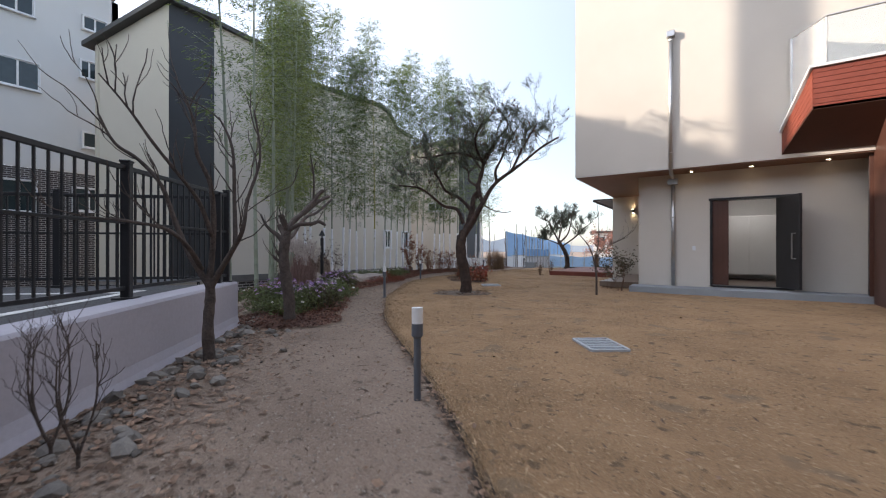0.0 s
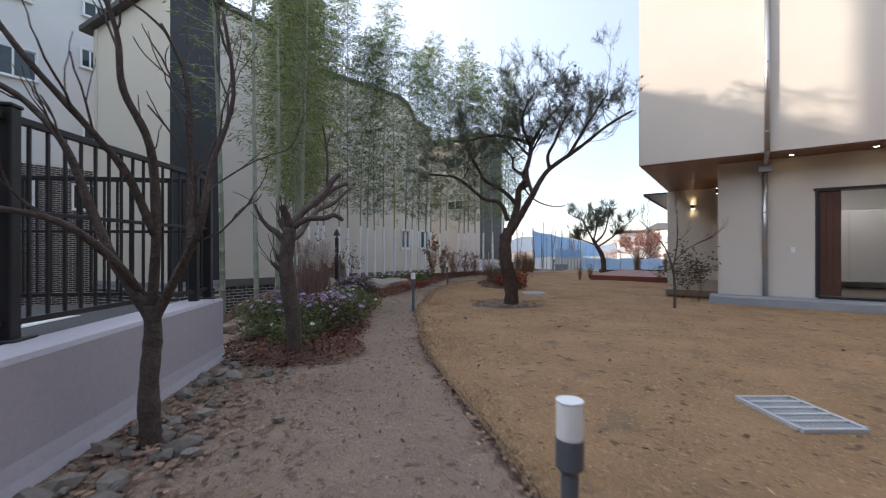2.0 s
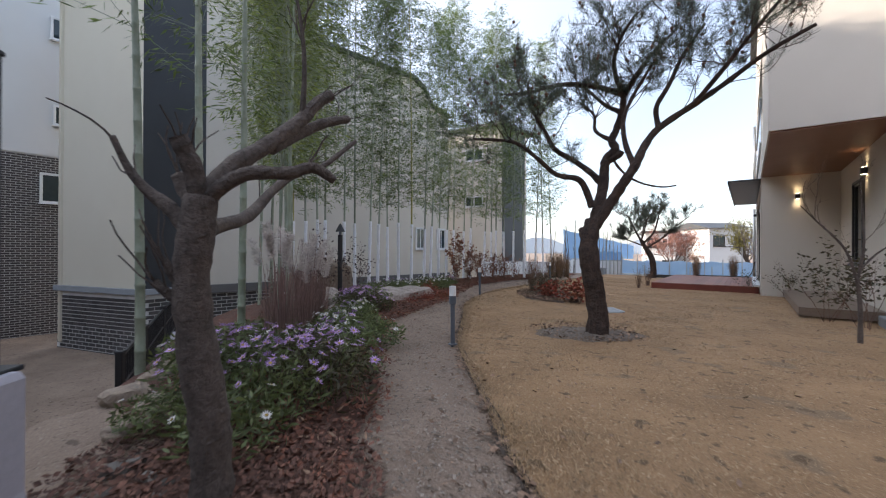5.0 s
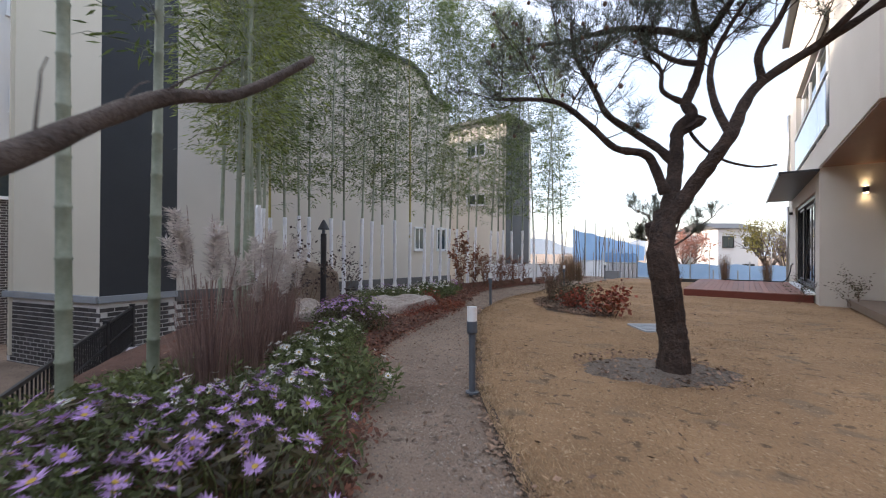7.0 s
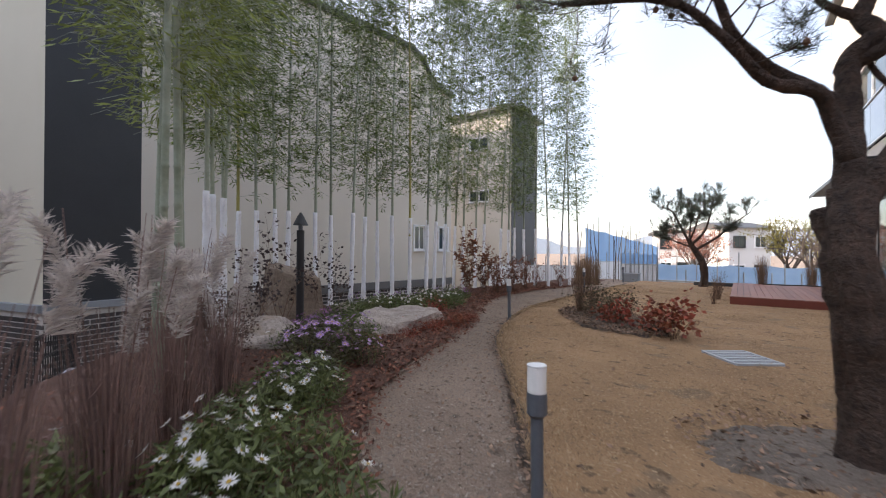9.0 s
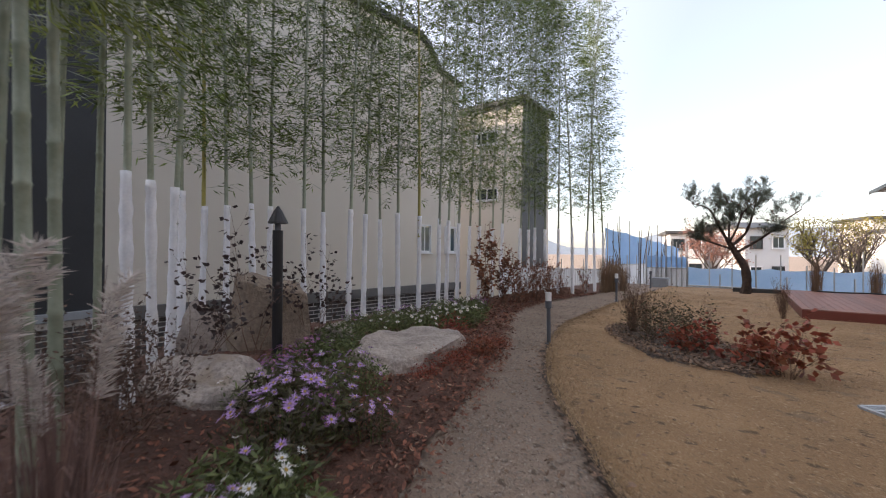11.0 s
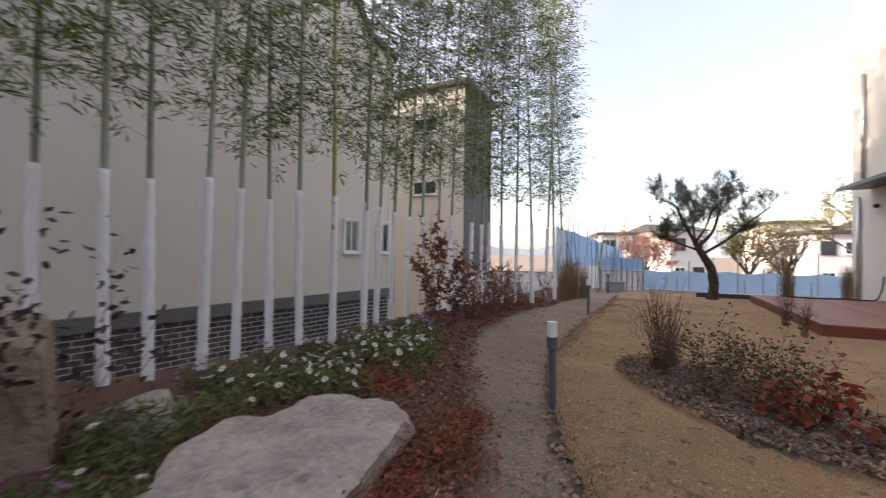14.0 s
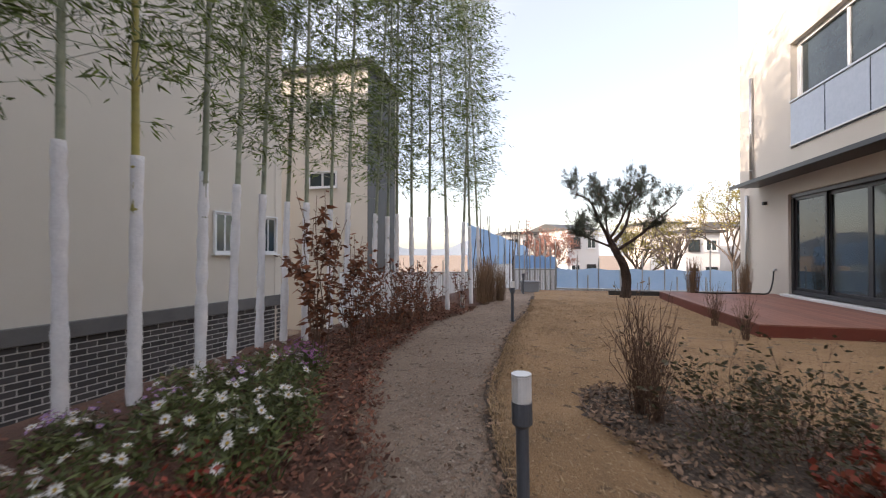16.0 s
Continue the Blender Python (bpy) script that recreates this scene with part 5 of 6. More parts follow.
def cane_meshes(seed, h, w, n_stems, n_leaves, leaf, leaf_w, leafm, twig_r=0.006, stemm=None, lowest=0.15):
    """Upright canes from one foot, leaves hanging all along them."""
    r = random.Random(seed)
    st, lv, canes = MB(), MB(), []
    for i in range(n_stems):
        a, k = r.uniform(0, 6.283), r.random() ** 0.7
        hh = h * r.uniform(0.55, 1.0)
        foot = V(math.cos(a), math.sin(a), 0) * 0.12 * w * k
        pts = [foot + V(0, 0, -0.03)]
        for j in range(1, 7):
            t = j / 6
            pts.append(foot + V(math.cos(a) * w * k * t ** 1.5 * 0.5 + r.uniform(-0.03, 0.03), math.sin(a) * w * k * t ** 1.5 * 0.5 + r.uniform(-0.03, 0.03), hh * t))
        st.tube(pts, taper(7, twig_r, twig_r * 0.35), 5, cap=False)
        canes.append(pts)
        for j in range(2):
            p = pts[r.randint(2, 5)]
            d = (rdir(r, 0.1, 0.8) + V(0, 0, 0.8)).normalized()
            tip = p + d * h * r.uniform(0.1, 0.22)
            st.tube([p, tip], [twig_r * 0.5, twig_r * 0.25], 4, cap=False)
            canes.append([p, p.lerp(tip, 0.5), tip])
    for i in range(n_leaves):
        c = r.choice(canes)
        t = r.uniform(lowest, 1.0) * (len(c) - 1)
        j = min(int(t), len(c) - 2)
        q = c[j].lerp(c[j + 1], t - j) + rdir(r) * 0.025
        leaf_quad(lv, q, rdir(r, -0.9, 0.4), rdir(r), leaf * r.uniform(0.55, 1.2), leaf_w * r.uniform(0.6, 1.2))
    return st.mesh("stalk", stemm or M_TWIG), lv.mesh("leaves", leafm)


def put_shrub(name, kit, x, y, z, s, label, group=""):
    t = thing(name, label, "shrub", at=pose(x, y, z, 0, 0, rnd.uniform(0, 360)) @ Matrix.Scale(s, 4), group=group)
    part("stalk", kit[0], None, t)
    part("leaves", kit[1], None, t)


K_RUST = cane_meshes(101, 2.05, 0.75, 9, 560, 0.12, 0.055, M_LEAF_RUST, 0.009)
K_RUST2 = cane_meshes(102, 1.3, 0.7, 12, 300, 0.08, 0.04, M_LEAF_RUST)
K_VINE = shrub_meshes(103, 1.3, 1.6, 5, 230, 0.075, 0.055, M_LEAF_DARK)
K_WIRY = cane_meshes(104, 1.05, 0.5, 40, 260, 0.05, 0.014, M_STRAW, 0.004)
K_OLIVE = shrub_meshes(105, 0.65, 0.7, 16, 420, 0.06, 0.028, M_LEAF_OLIVE, 0.004)
K_RED = shrub_meshes(106, 0.5, 0.5, 8, 150, 0.11, 0.07, M_LEAF_RED, 0.004)
K_PALE = shrub_meshes(107, 1.1, 0.7, 7, 260, 0.09, 0.04, M_LEAF_OLIVE, 0.005)
M_LEAF_BROWN = leafmat("brown_leaf", (0.15, 0.095, 0.07), (0.075, 0.048, 0.037), 0.45)
K_BROWN = shrub_meshes(109, 0.85, 0.9, 14, 900, 0.05, 0.024, M_LEAF_BROWN, 0.005)
K_SEDUM = shrub_meshes(108, 0.16, 0.4, 16, 900, 0.035, 0.016, M_LEAF_RED, 0.003)
put_shrub("russet_shrub", K_RUST, -12.32, 15.55, 0, 1.02, "upright shrub with curled russet autumn leaves by the bamboo")
put_shrub("russet_shrub", K_RUST, -12.2, 16.2, 0, 0.78, "upright shrub with curled russet autumn leaves by the bamboo")
for x, y, s in ((-12.4, 17.3, 1.1), (-12.3, 18.1, 0.9), (-12.2, 18.8, 1.0), (-12.0, 19.6, 0.8), (-11.6, 20.7, 0.8), (-12.1, 16.9, 0.95), (-12.0, 17.8, 1.0), (-11.9, 18.5, 0.9)):
    put_shrub("russet_shrub", K_RUST2, x, y, 0, s, "thin shrub with sparse russet leaves", "shrubs along the bamboo")
put_shrub("vine_shrub", K_VINE, -12.1, 9.75, 0.05, 1.1, "spreading shrub with dark wilted leaves behind the lantern")
put_shrub("vine_shrub", K_VINE, -12.3, 10.7, 0.05, 0.85, "spreading shrub with dark wilted leaves behind the boulder")
put_shrub("vine_shrub", K_VINE, -11.6, 8.7, 0.05, 0.8, "low shrub with dark wilted leaves near the boulder")
for x, y, s in ((-11.0, 8.2, 0.85), (-10.85, 8.1, 0.9), (-10.6, 7.9, 0.8)):
    put_shrub("brown_shrub", K_BROWN, x, y, 0.05, s, "twiggy shrub with small withered brown leaves by the boulder", "withered shrubs")
for x, y, s in ((-8.95, 14.72, 1.05), (-8.8, 15.0, 0.8), (-8.9, 14.5, 0.75)):
    put_shrub("wiry_shrub", K_WIRY, x, y, 0.02, s, "wiry brown shrub on the lawn's soil bed", "shrubs of the lawn bed")
for x, y, s in ((-8.5, 14.4, 0.9), (-8.25, 14.0, 0.85), (-8.55, 13.9, 0.6), (-8.0, 14.3, 0.8), (-7.9, 13.7, 0.7)):
    put_shrub("olive_shrub", K_OLIVE, x, y, 0.02, s, "low shrub with brown-olive drying leaves", "shrubs of the lawn bed")
for x, y, s in ((-7.45, 13.3, 0.9), (-7.05, 13.0, 1.05), (-7.2, 13.35, 0.8), (-7.95, 13.5, 0.85), (-8.2, 13.65, 0.6)):
    put_shrub("red_shrub", K_RED, x, y, 0.02, s, "small shrub with large crimson autumn leaves", "shrubs of the lawn bed")
for x, y, s in ((-2.7, 13.2, 1.0), (-2.3, 12.7, 1.1), (-3.0, 17.4, 0.7), (-3.9, 18.2, 0.6)):
    put_shrub("house_shrub", K_PALE, x, y, 0.0, s, "sparse shrub with a few dull leaves by the house wall")
put_shrub("house_shrub", K_WIRY, -6.7, 19.5, 0, 0.8, "leafless wiry sapling beside the deck")
put_shrub("house_shrub", K_WIRY, -6.75, 18.2, 0, 0.7, "leafless wiry sapling beside the deck")
for i in range(9):
    u = i / 8
    put_shrub("sedum", K_SEDUM, -10.25 - 0.1 * math.sin(i * 2) - 0.1 * u, 10.6 + 1.9 * u, 0.03, rnd.uniform(0.8, 1.2), "low red sedum edging the path by the flat rock", "red sedum")
put_shrub("sedum", K_SEDUM, -11.3, 12.7, 0.08, 1.4, "low red sedum edging the path", "red sedum")


def grass_mesh(seed, n, h, lean, w, m, plumes=0):
    r = random.Random(seed)
    g, pl = MB(), MB()
    for i in range(n):
        a = r.uniform(0, 6.283)
        o = V(math.cos(a), math.sin(a), 0) * r.uniform(0, 0.16)
        d = V(math.cos(a + r.uniform(-1, 1)), math.sin(a + r.uniform(-1, 1)), 0)
        hh, ll = h * r.uniform(0.45, 1.0), lean * r.uniform(0.2, 1.0)
        s = d.cross(V(0, 0, 1)) * w / 2
        pts = [o + V(0, 0, -0.03), o + d * ll * 0.25 + V(0, 0, hh * 0.6), o + d * ll * 0.6 + V(0, 0, hh * 0.92), o + d * ll * 1.1 + V(0, 0, hh * 0.9)]
        g.add([tuple(p + q) for p, q in ((pts[0], s), (pts[0], -s), (pts[1], s), (pts[1], -s), (pts[2], s * 0.6), (pts[2], -s * 0.6), (pts[3], s * 0))], [(0, 1, 3, 2), (2, 3, 5, 4), (4, 5, 6)])
    for i in range(plumes):
        a = r.uniform(0, 6.283)
        d = V(math.cos(a), math.sin(a), 0)
        b = d * r.uniform(0, 0.12)
        tip = b + d * r.uniform(0.05, 0.3) + V(0, 0, h * r.uniform(1.0, 1.4))
        g.tube([b, b.lerp(tip, 0.6) + V(0, 0, 0.05), tip], [0.004, 0.003, 0.002], 3, cap=False)
        droop = d * r.uniform(0.05, 0.14) + V(0, 0, -0.05)
        for k in range(330):
            t = r.random()
            q = tip + V(0, 0, -0.34 * (1 - t)) + droop * t * t + rdir(r) * 0.024 * math.sin(math.pi * (0.15 + 0.8 * t))
            dd = (rdir(r, -0.6, 0.6) + V(0, 0, 0.5) + d * 0.6).normalized()
            leaf_quad(pl, q, dd, rdir(r), r.uniform(0.04, 0.085), 0.008)
    return g.mesh("blades", m), (pl.mesh("plumes", M_PLUME) if plumes else None)


K_PAMPAS = [grass_mesh(120 + i, 230, 1.05, 0.24, 0.006, M_MAUVE, 8) for i in range(2)]
K_REED = grass_mesh(125, 300, 1.15, 0.35, 0.006, M_STRAW, 0)
for i, (x, y, s) in enumerate(((-8.3, 6.1, 1.1), (-8.7, 6.62, 1.02), (-9.1, 7.05, 1.0), (-9.45, 7.5, 0.9))):
    t = thing("pampas_grass", "tall mauve-brown ornamental grass with feathery pale plumes", "ornamental grass", at=pose(x, y, 0.05, 0, 0, i * 77) @ Matrix.Scale(s, 4), group="ornamental grasses")
    part("blades", K_PAMPAS[i % 2][0], None, t)
    part("plumes", K_PAMPAS[i % 2][1], None, t, "feathery pale plumes")
for i, (x, y, s) in enumerate(((-11.3, 22.0, 1.2), (-11.2, 22.6, 1.2), (-11.3, 23.2, 1.1), (-10.9, 22.9, 1.0), (-5.6, 24.0, 1.0), (-4.3, 24.1, 0.9))):
    t = thing("reed_grass", "dry straw-coloured reed grass clump", "ornamental grass", at=pose(x, y, 0.0 if x < -7 else 0.2, 0, 0, i * 77) @ Matrix.Scale(s, 4), group="reed grasses")
    part("blades", K_REED[0], None, t)


def aster_meshes(seed, h, rad, n_fl, petalm, n_leaf=420, fr=0.032, folm=None):
    r = random.Random(seed)
    fol, fl, st = MB(), MB(), MB()
    for i in range(n_leaf):
        a, k = r.uniform(0, 6.283), rad * math.sqrt(r.random())
        q = V(math.cos(a) * k, math.sin(a) * k, h * r.uniform(0.0, 0.85) * (1 - 0.4 * (k / rad) ** 2))
        leaf_quad(fol, q, (rdir(r, -0.2, 0.9)), rdir(r), r.uniform(0.05, 0.1), r.uniform(0.012, 0.022))
    for i in range(n_fl):
        a, k = r.uniform(0, 6.283), rad * math.sqrt(r.random()) * 1.05
        c = V(math.cos(a) * k, math.sin(a) * k, h * r.uniform(0.75, 1.12) * (1 - 0.35 * (k / rad) ** 2))
        st.tube([V(c.x * 0.5, c.y * 0.5, -0.02), c * 0.7 + V(0, 0, 0.03), c], [0.003, 0.0025, 0.002], 3, cap=False)
        n = (V(math.cos(a) * 0.5, math.sin(a) * 0.5, 1) + rdir(r) * 0.4).normalized()
        u = n.orthogonal().normalized()
        w = n.cross(u)
        f = fr * r.uniform(0.7, 1.2)
        for k2 in range(13):
            b = 6.283 * k2 / 13 + r.uniform(-0.1, 0.1)
            d = (u * math.cos(b) + w * math.sin(b) + n * r.uniform(0.05, 0.4)).normalized()
            leaf_quad(fl, c + d * 0.005, d, n, f, f * 0.3)
        fl.add([tuple(c + n * 0.006 + (u * math.cos(q) + w * math.sin(q)) * f * 0.28) for q in (0, 1.05, 2.1, 3.14, 4.19, 5.24)], [(0, 1, 2, 3, 4, 5)], 1)
    return st.mesh("stems", M_LEAF_GREEN), fol.mesh("foliage", folm or M_LEAF_GREEN), fl.mesh("flowers", [petalm, M_DISC])


K_LILAC = [aster_meshes(140 + i, 0.5, 0.33, 21, M_PURPLE, 620, 0.036, M_LEAF_OLIVE if i else M_LEAF_GREEN) for i in range(2)]
K_WHITE = [aster_meshes(150 + i, 0.36, 0.26, 11, M_PETAL_W, 460, 0.034) for i in range(2)]
K_MAG = aster_meshes(160, 0.32, 0.28, 60, M_MAGENTA, 300, 0.02)
K_GREEN = aster_meshes(161, 0.32, 0.3, 3, M_PETAL_W, 650)


def aster(kit, x, y, s, label, group):
    t = thing("aster_clump", label, "flowers", at=pose(x, y, 0.06, 0, 0, rnd.uniform(0, 360)) @ Matrix.Scale(s, 4), group=group)
    for nm, me in zip(("stalk", "foliage", "bloom"), kit):
        part(nm, me, None, t)


for i, (x, y) in enumerate(((-6.6, 5.0), (-6.9, 5.5), (-7.3, 5.2), (-7.4, 5.9), (-7.65, 5.7), (-7.75, 5.25), (-7.2, 4.8), (-9.9, 8.9), (-10.2, 9.3), (-10.45, 9.0), (-10.6, 9.6), (-10.8, 9.2), (-10.3, 9.75), (-9.7, 8.5), (-7.0, 6.0), (-6.5, 5.45))):
    aster(K_LILAC[i % 2], x, y, rnd.uniform(0.85, 1.15) * (0.72 if y > 9 else 1), "clump of lilac asters in full bloom", "lilac asters")
for i, (x, y) in enumerate(((-7.9, 6.2), (-8.0, 6.6), (-7.7, 6.45), (-8.3, 6.9), (-8.05, 5.9), (-8.7, 7.2), (-8.9, 7.7), (-8.5, 7.0), (-9.2, 8.2), (-9.0, 8.0), (-11.5, 12.3), (-11.8, 12.0), (-11.9, 12.7), (-12.1, 12.3), (-11.4, 13.1), (-11.7, 13.5), (-12.0, 13.3), (-11.8, 14.1), (-12.2, 13.9), (-12.3, 14.5), (-12.5, 13.0), (-12.4, 11.9), (-11.5, 13.7), (-12.6, 14.0))):
    aster(K_WHITE[i % 2], x, y, rnd.uniform(0.85, 1.2), "clump of white asters with green foliage", "white asters")
for i, (x, y) in enumerate(((-12.7, 12.5), (-12.6, 13.1), (-12.5, 13.6), (-12.4, 14.2), (-12.7, 11.8), (-9.6, 9.2), (-9.2, 7.9))):
    aster(K_LILAC[i % 2], x, y, rnd.uniform(0.55, 0.7), "small lilac aster clump at the bamboo's foot", "small lilac asters")
for i, (x, y) in enumerate(((-11.5, 10.1), (-11.3, 9.6), (-11.0, 9.3), (-12.1, 14.9), (-12.3, 15.1), (-9.9, 9.0))):
    aster(K_MAG, x, y, rnd.uniform(0.9, 1.2), "low clump of small magenta flowers", "magenta asters")
for i, (x, y) in enumerate(((-7.5, 6.2), (-8.2, 5.6), (-8.5, 5.7), (-8.2, 6.4), (-9.5, 8.2), (-9.3, 7.6), (-8.6, 5.3), (-9.0, 5.7), (-8.2, 5.1), (-8.9, 6.0), (-11.7, 10.6), (-11.2, 10.3), (-12.0, 10.9), (-6.4, 4.6), (-7.6, 7.0), (-8.2, 7.3), (-10.9, 9.0), (-8.9, 6.4), (-7.0, 4.4), (-12.0, 11.5))):
    aster(K_GREEN, x, y, rnd.uniform(0.8, 1.2), "leafy green perennial clump without many flowers", "green perennials")


# ---- rocks ----
def rock_mesh(seed, size, flat, m, cuts=6, sub=3, rough=0.22, faces=()):
    """A broken boulder: a ball cut by planes and roughened."""
    r = random.Random(seed)
    bm = bmesh.new()
    bmesh.ops.create_icosphere(bm, subdivisions=sub, radius=1.0)
    planes = [(rdir(r, -0.2, 1.0), r.uniform(0.55, 0.82)) for i in range(cuts + 3)] + [(V(0, 0, 1), flat)]
    planes = [(V(*n).normalized(), d) for n, d in faces] or planes
    for v in bm.verts:
        for n, d in planes:
            k = v.co.dot(n) - d
            if k > 0:
                v.co -= n * k * 0.93
        v.co *= 1 + rough * 0.5 * noise.fractal(v.co * 1.7 + V(seed, 0, 0), 1.0, 2.0, 4)
    bmesh.ops.scale(bm, vec=size, verts=bm.verts)
    mb = MB()
    bm.verts.index_update()
    mb.add([tuple(v.co) for v in bm.verts], [[v.index for v in f.verts] for f in bm.faces])
    bm.free()
    return mb


def rock(name, seed, at, size, flat, m, label, sub=4):
    return tagged(part(name, rock_mesh(seed, size, flat, m, 6, sub), m, at=at), label, "rock")


tagged(part("flat_rock", rock_mesh(31, (0.62, 0.92, 0.5), 0.46, M_ROCK, -2, 5, 0.34), M_ROCK, at=pose(-10.83, 11.2, 0.02, 1, 2, 10)), "large flat-topped pale grey rock beside the path", "rock")
rock("boulder", 5, pose(-11.36, 8.86, -0.04, 0, 0, 50), (0.78, 0.55, 0.66), 0.85, M_ROCK, "rounded grey boulder in the flower bed")
tagged(part("boulder", rock_mesh(17, (0.74, 0.62, 1.28), 0.7, M_ROCK_B, 0, 5, 0.16, [((1, 0.1, 0.12), 0.64), ((-1, 0.1, 0.1), 0.63), ((0.1, -1, 0.1), 0.6), ((0, 1, 0.1), 0.6), ((0.16, -0.1, 1), 0.72), ((-0.7, -0.7, 0.2), 0.78)]), M_ROCK_B, at=pose(-12.66, 10.24, 0.02, 0, 0, 61)), "tall squared tan boulder behind the lantern", "rock")
rock("boulder", 9, pose(-12.35, 11.1, 0.02, 0, 0, 10), (0.42, 0.36, 0.36), 0.8, M_ROCK, "low grey boulder behind the flowers")
rock("boulder", 12, pose(-13.0, 9.65, 0.0, 0, 0, 10), (0.45, 0.45, 0.86), 0.85, M_ROCK, "upright grey boulder beside the tan one")
for k, (x, y, s) in enumerate(((-8.3, 4.9, 0.22), (-8.7, 5.3, 0.28), (-8.0, 4.55, 0.18), (-9.1, 5.6, 0.25), (-7.6, 4.6, 0.15), (-7.2, 4.3, 0.12))):
    rock("bed_stone", 20 + k, pose(x, y, 0.03, 0, 0, k * 50), (s * 1.3, s, s * 0.7), 0.8, M_ROCK_B, "grey stone at the edge of the bed", 3)
rr = random.Random(5)
STN = [rock_mesh(40 + i, (0.055, 0.04, 0.028), 0.85, M_PEBBLE, 4, 1).mesh("stone", M_PEBBLE) for i in range(5)]
rub = thing("rubble_stones", "loose grey stones along the foot of the white wall", "stones")
for i in range(230):
    s, o = rr.uniform(-0.6, 7.5), abs(rr.gauss(0, 0.36)) + 0.1
    p = along(s, -o, 0)
    part("stone", STN[i % 5], None, rub, at=pose(p[0], p[1], 0.0, rr.uniform(-20, 20), rr.uniform(-20, 20), rr.uniform(0, 360)) @ Matrix.Scale(rr.choice((0.5, 0.7, 0.9, 1.2, 1.6, 2.2)), 4))

# ---- soil patches, litter, gravel, grass ----
def patch(name, cx, cy, rx, ry, rot, label, m=M_SOIL, z=0.045):
    mb, n = MB(), 90
    ring = []
    for k in range(n):
        a = 6.283 * k / n
        q = 1 + 0.18 * fbm(math.cos(a) + cx, math.sin(a) + cy, 0, 1.6) + 0.12 * fbm(math.cos(a) * 3, math.sin(a) * 3 + cy, 4, 2.5)
        x, y = rx * q * math.cos(a), ry * q * math.sin(a)
        c, s = math.cos(radians(rot)), math.sin(radians(rot))
        ring.append((cx + x * c - y * s, cy + x * s + y * c))
    vs = [(cx, cy, z + 0.03)] + [(cx + (x - cx) * f, cy + (y - cy) * f, z + dz + 0.012 * fbm(x * 5, y * 5 + f)) for f, dz in ((0.5, 0.025), (0.85, 0.01), (1.0, -0.03)) for x, y in ring]
    fs = [(0, 1 + k, 1 + (k + 1) % n) for k in range(n)] + [(1 + j * n + k, 1 + (j + 1) * n + k, 1 + (j + 1) * n + (k + 1) % n, 1 + j * n + (k + 1) % n) for j in range(2) for k in range(n)]
    tagged(part(name, mb.add(vs, fs), m, smooth=True), label, "soil patch", kind="structure")


patch("tree_pit", -5.75, 9.5, 0.75, 0.5, 30, "bare soil ring round the pine's trunk")
patch("shrub_bed", -8.25, 14.1, 1.6, 0.75, -52, "bare soil bed with shrubs in the lawn", M_SOIL_D)

patch("mulch_apron", -6.15, 4.4, 0.8, 0.62, -35, "dark leaf mulch spread round the pruned tree", M_MULCH, 0.002)


def chips(n, place, size, zlift, r, flat=0.5, slim=1.0):
    """Loose flakes lying about: small bent quads."""
    mb = MB()
    for i in range(n):
        x, y, z = place(r)
        a, l = r.uniform(0, 6.283), size * r.uniform(0.4, 1.3)
        d = V(math.cos(a), math.sin(a), r.uniform(-flat, flat) * 0.6)
        s = V(-math.sin(a), math.cos(a), r.uniform(-flat, flat)) * l * r.uniform(0.15, 0.4) * slim
        p = V(x, y, z + zlift + l * 0.12)
        mb.add([tuple(p - d * l / 2), tuple(p + s), tuple(p + d * l / 2), tuple(p - s)], [(0, 1, 2, 3)])
    return mb


def on_bed(r):
    y = r.uniform(4.6, 21)
    u = min(1, abs(r.gauss(0, 0.30)))
    x, y, z = bed_pt(u, y)
    return x + r.uniform(-0.02, 0.25) * (1 if u < 0.1 else 0), y, max(z, 0.0)


def on_apron(r):
    a, k = r.uniform(0, 6.283), r.random() ** 0.6 * 1.15
    return -6.15 + 0.88 * k * math.cos(a), 4.4 + 0.7 * k * math.sin(a), 0.045 - 0.03 * k


def on_path(r):
    y = r.uniform(-1, 22)
    x1 = lawn_x(y)
    x0 = bed_x(y) if y > 4.5 else (WP + WU * ((3.82 - y) / 0.733)).x if y < 3.8 else -6.3
    return r.uniform(x0, x1), y, -0.012


def at_edge(r):
    y = r.uniform(-1, 22)
    return lawn_x(y) - abs(r.gauss(0, 0.09)) + 0.03, y, 0.0


def on_lawn(r):
    y = r.uniform(0, 22)
    return lawn_x(y) + 8 * r.random() ** 1.5, y, 0.025


def on_pits(r):
    a, k = r.uniform(0, 6.283), math.sqrt(r.random())
    if r.random() < 0.12:
        return -5.75 + 0.85 * k * math.cos(a), 9.5 + 0.7 * k * math.sin(a), 0.05
    u, v = 1.6 * k * math.cos(a), 0.8 * k * math.sin(a)
    return -8.25 + u * 0.616 + v * 0.788, 14.1 - u * 0.788 + v * 0.616, 0.05


def wall_foot(r):
    s, o = r.uniform(-0.3, 8), abs(r.gauss(0, 0.6)) + 0.08
    p = along(s, -o, 0)
    return p[0], p[1], -0.01


M_BLADE = leafmat("dry_blade", (0.46, 0.325, 0.195), (0.27, 0.18, 0.10), 0.4, 0.9, 0.15)
M_CHIP = leafmat("bark_chip", (0.25, 0.10, 0.06), (0.085, 0.04, 0.028), 0.6, 0.9, 0.05)
M_CHIP_D = leafmat("leaf_mulch", (0.19, 0.092, 0.062), (0.065, 0.035, 0.027), 0.6, 0.9, 0.05)
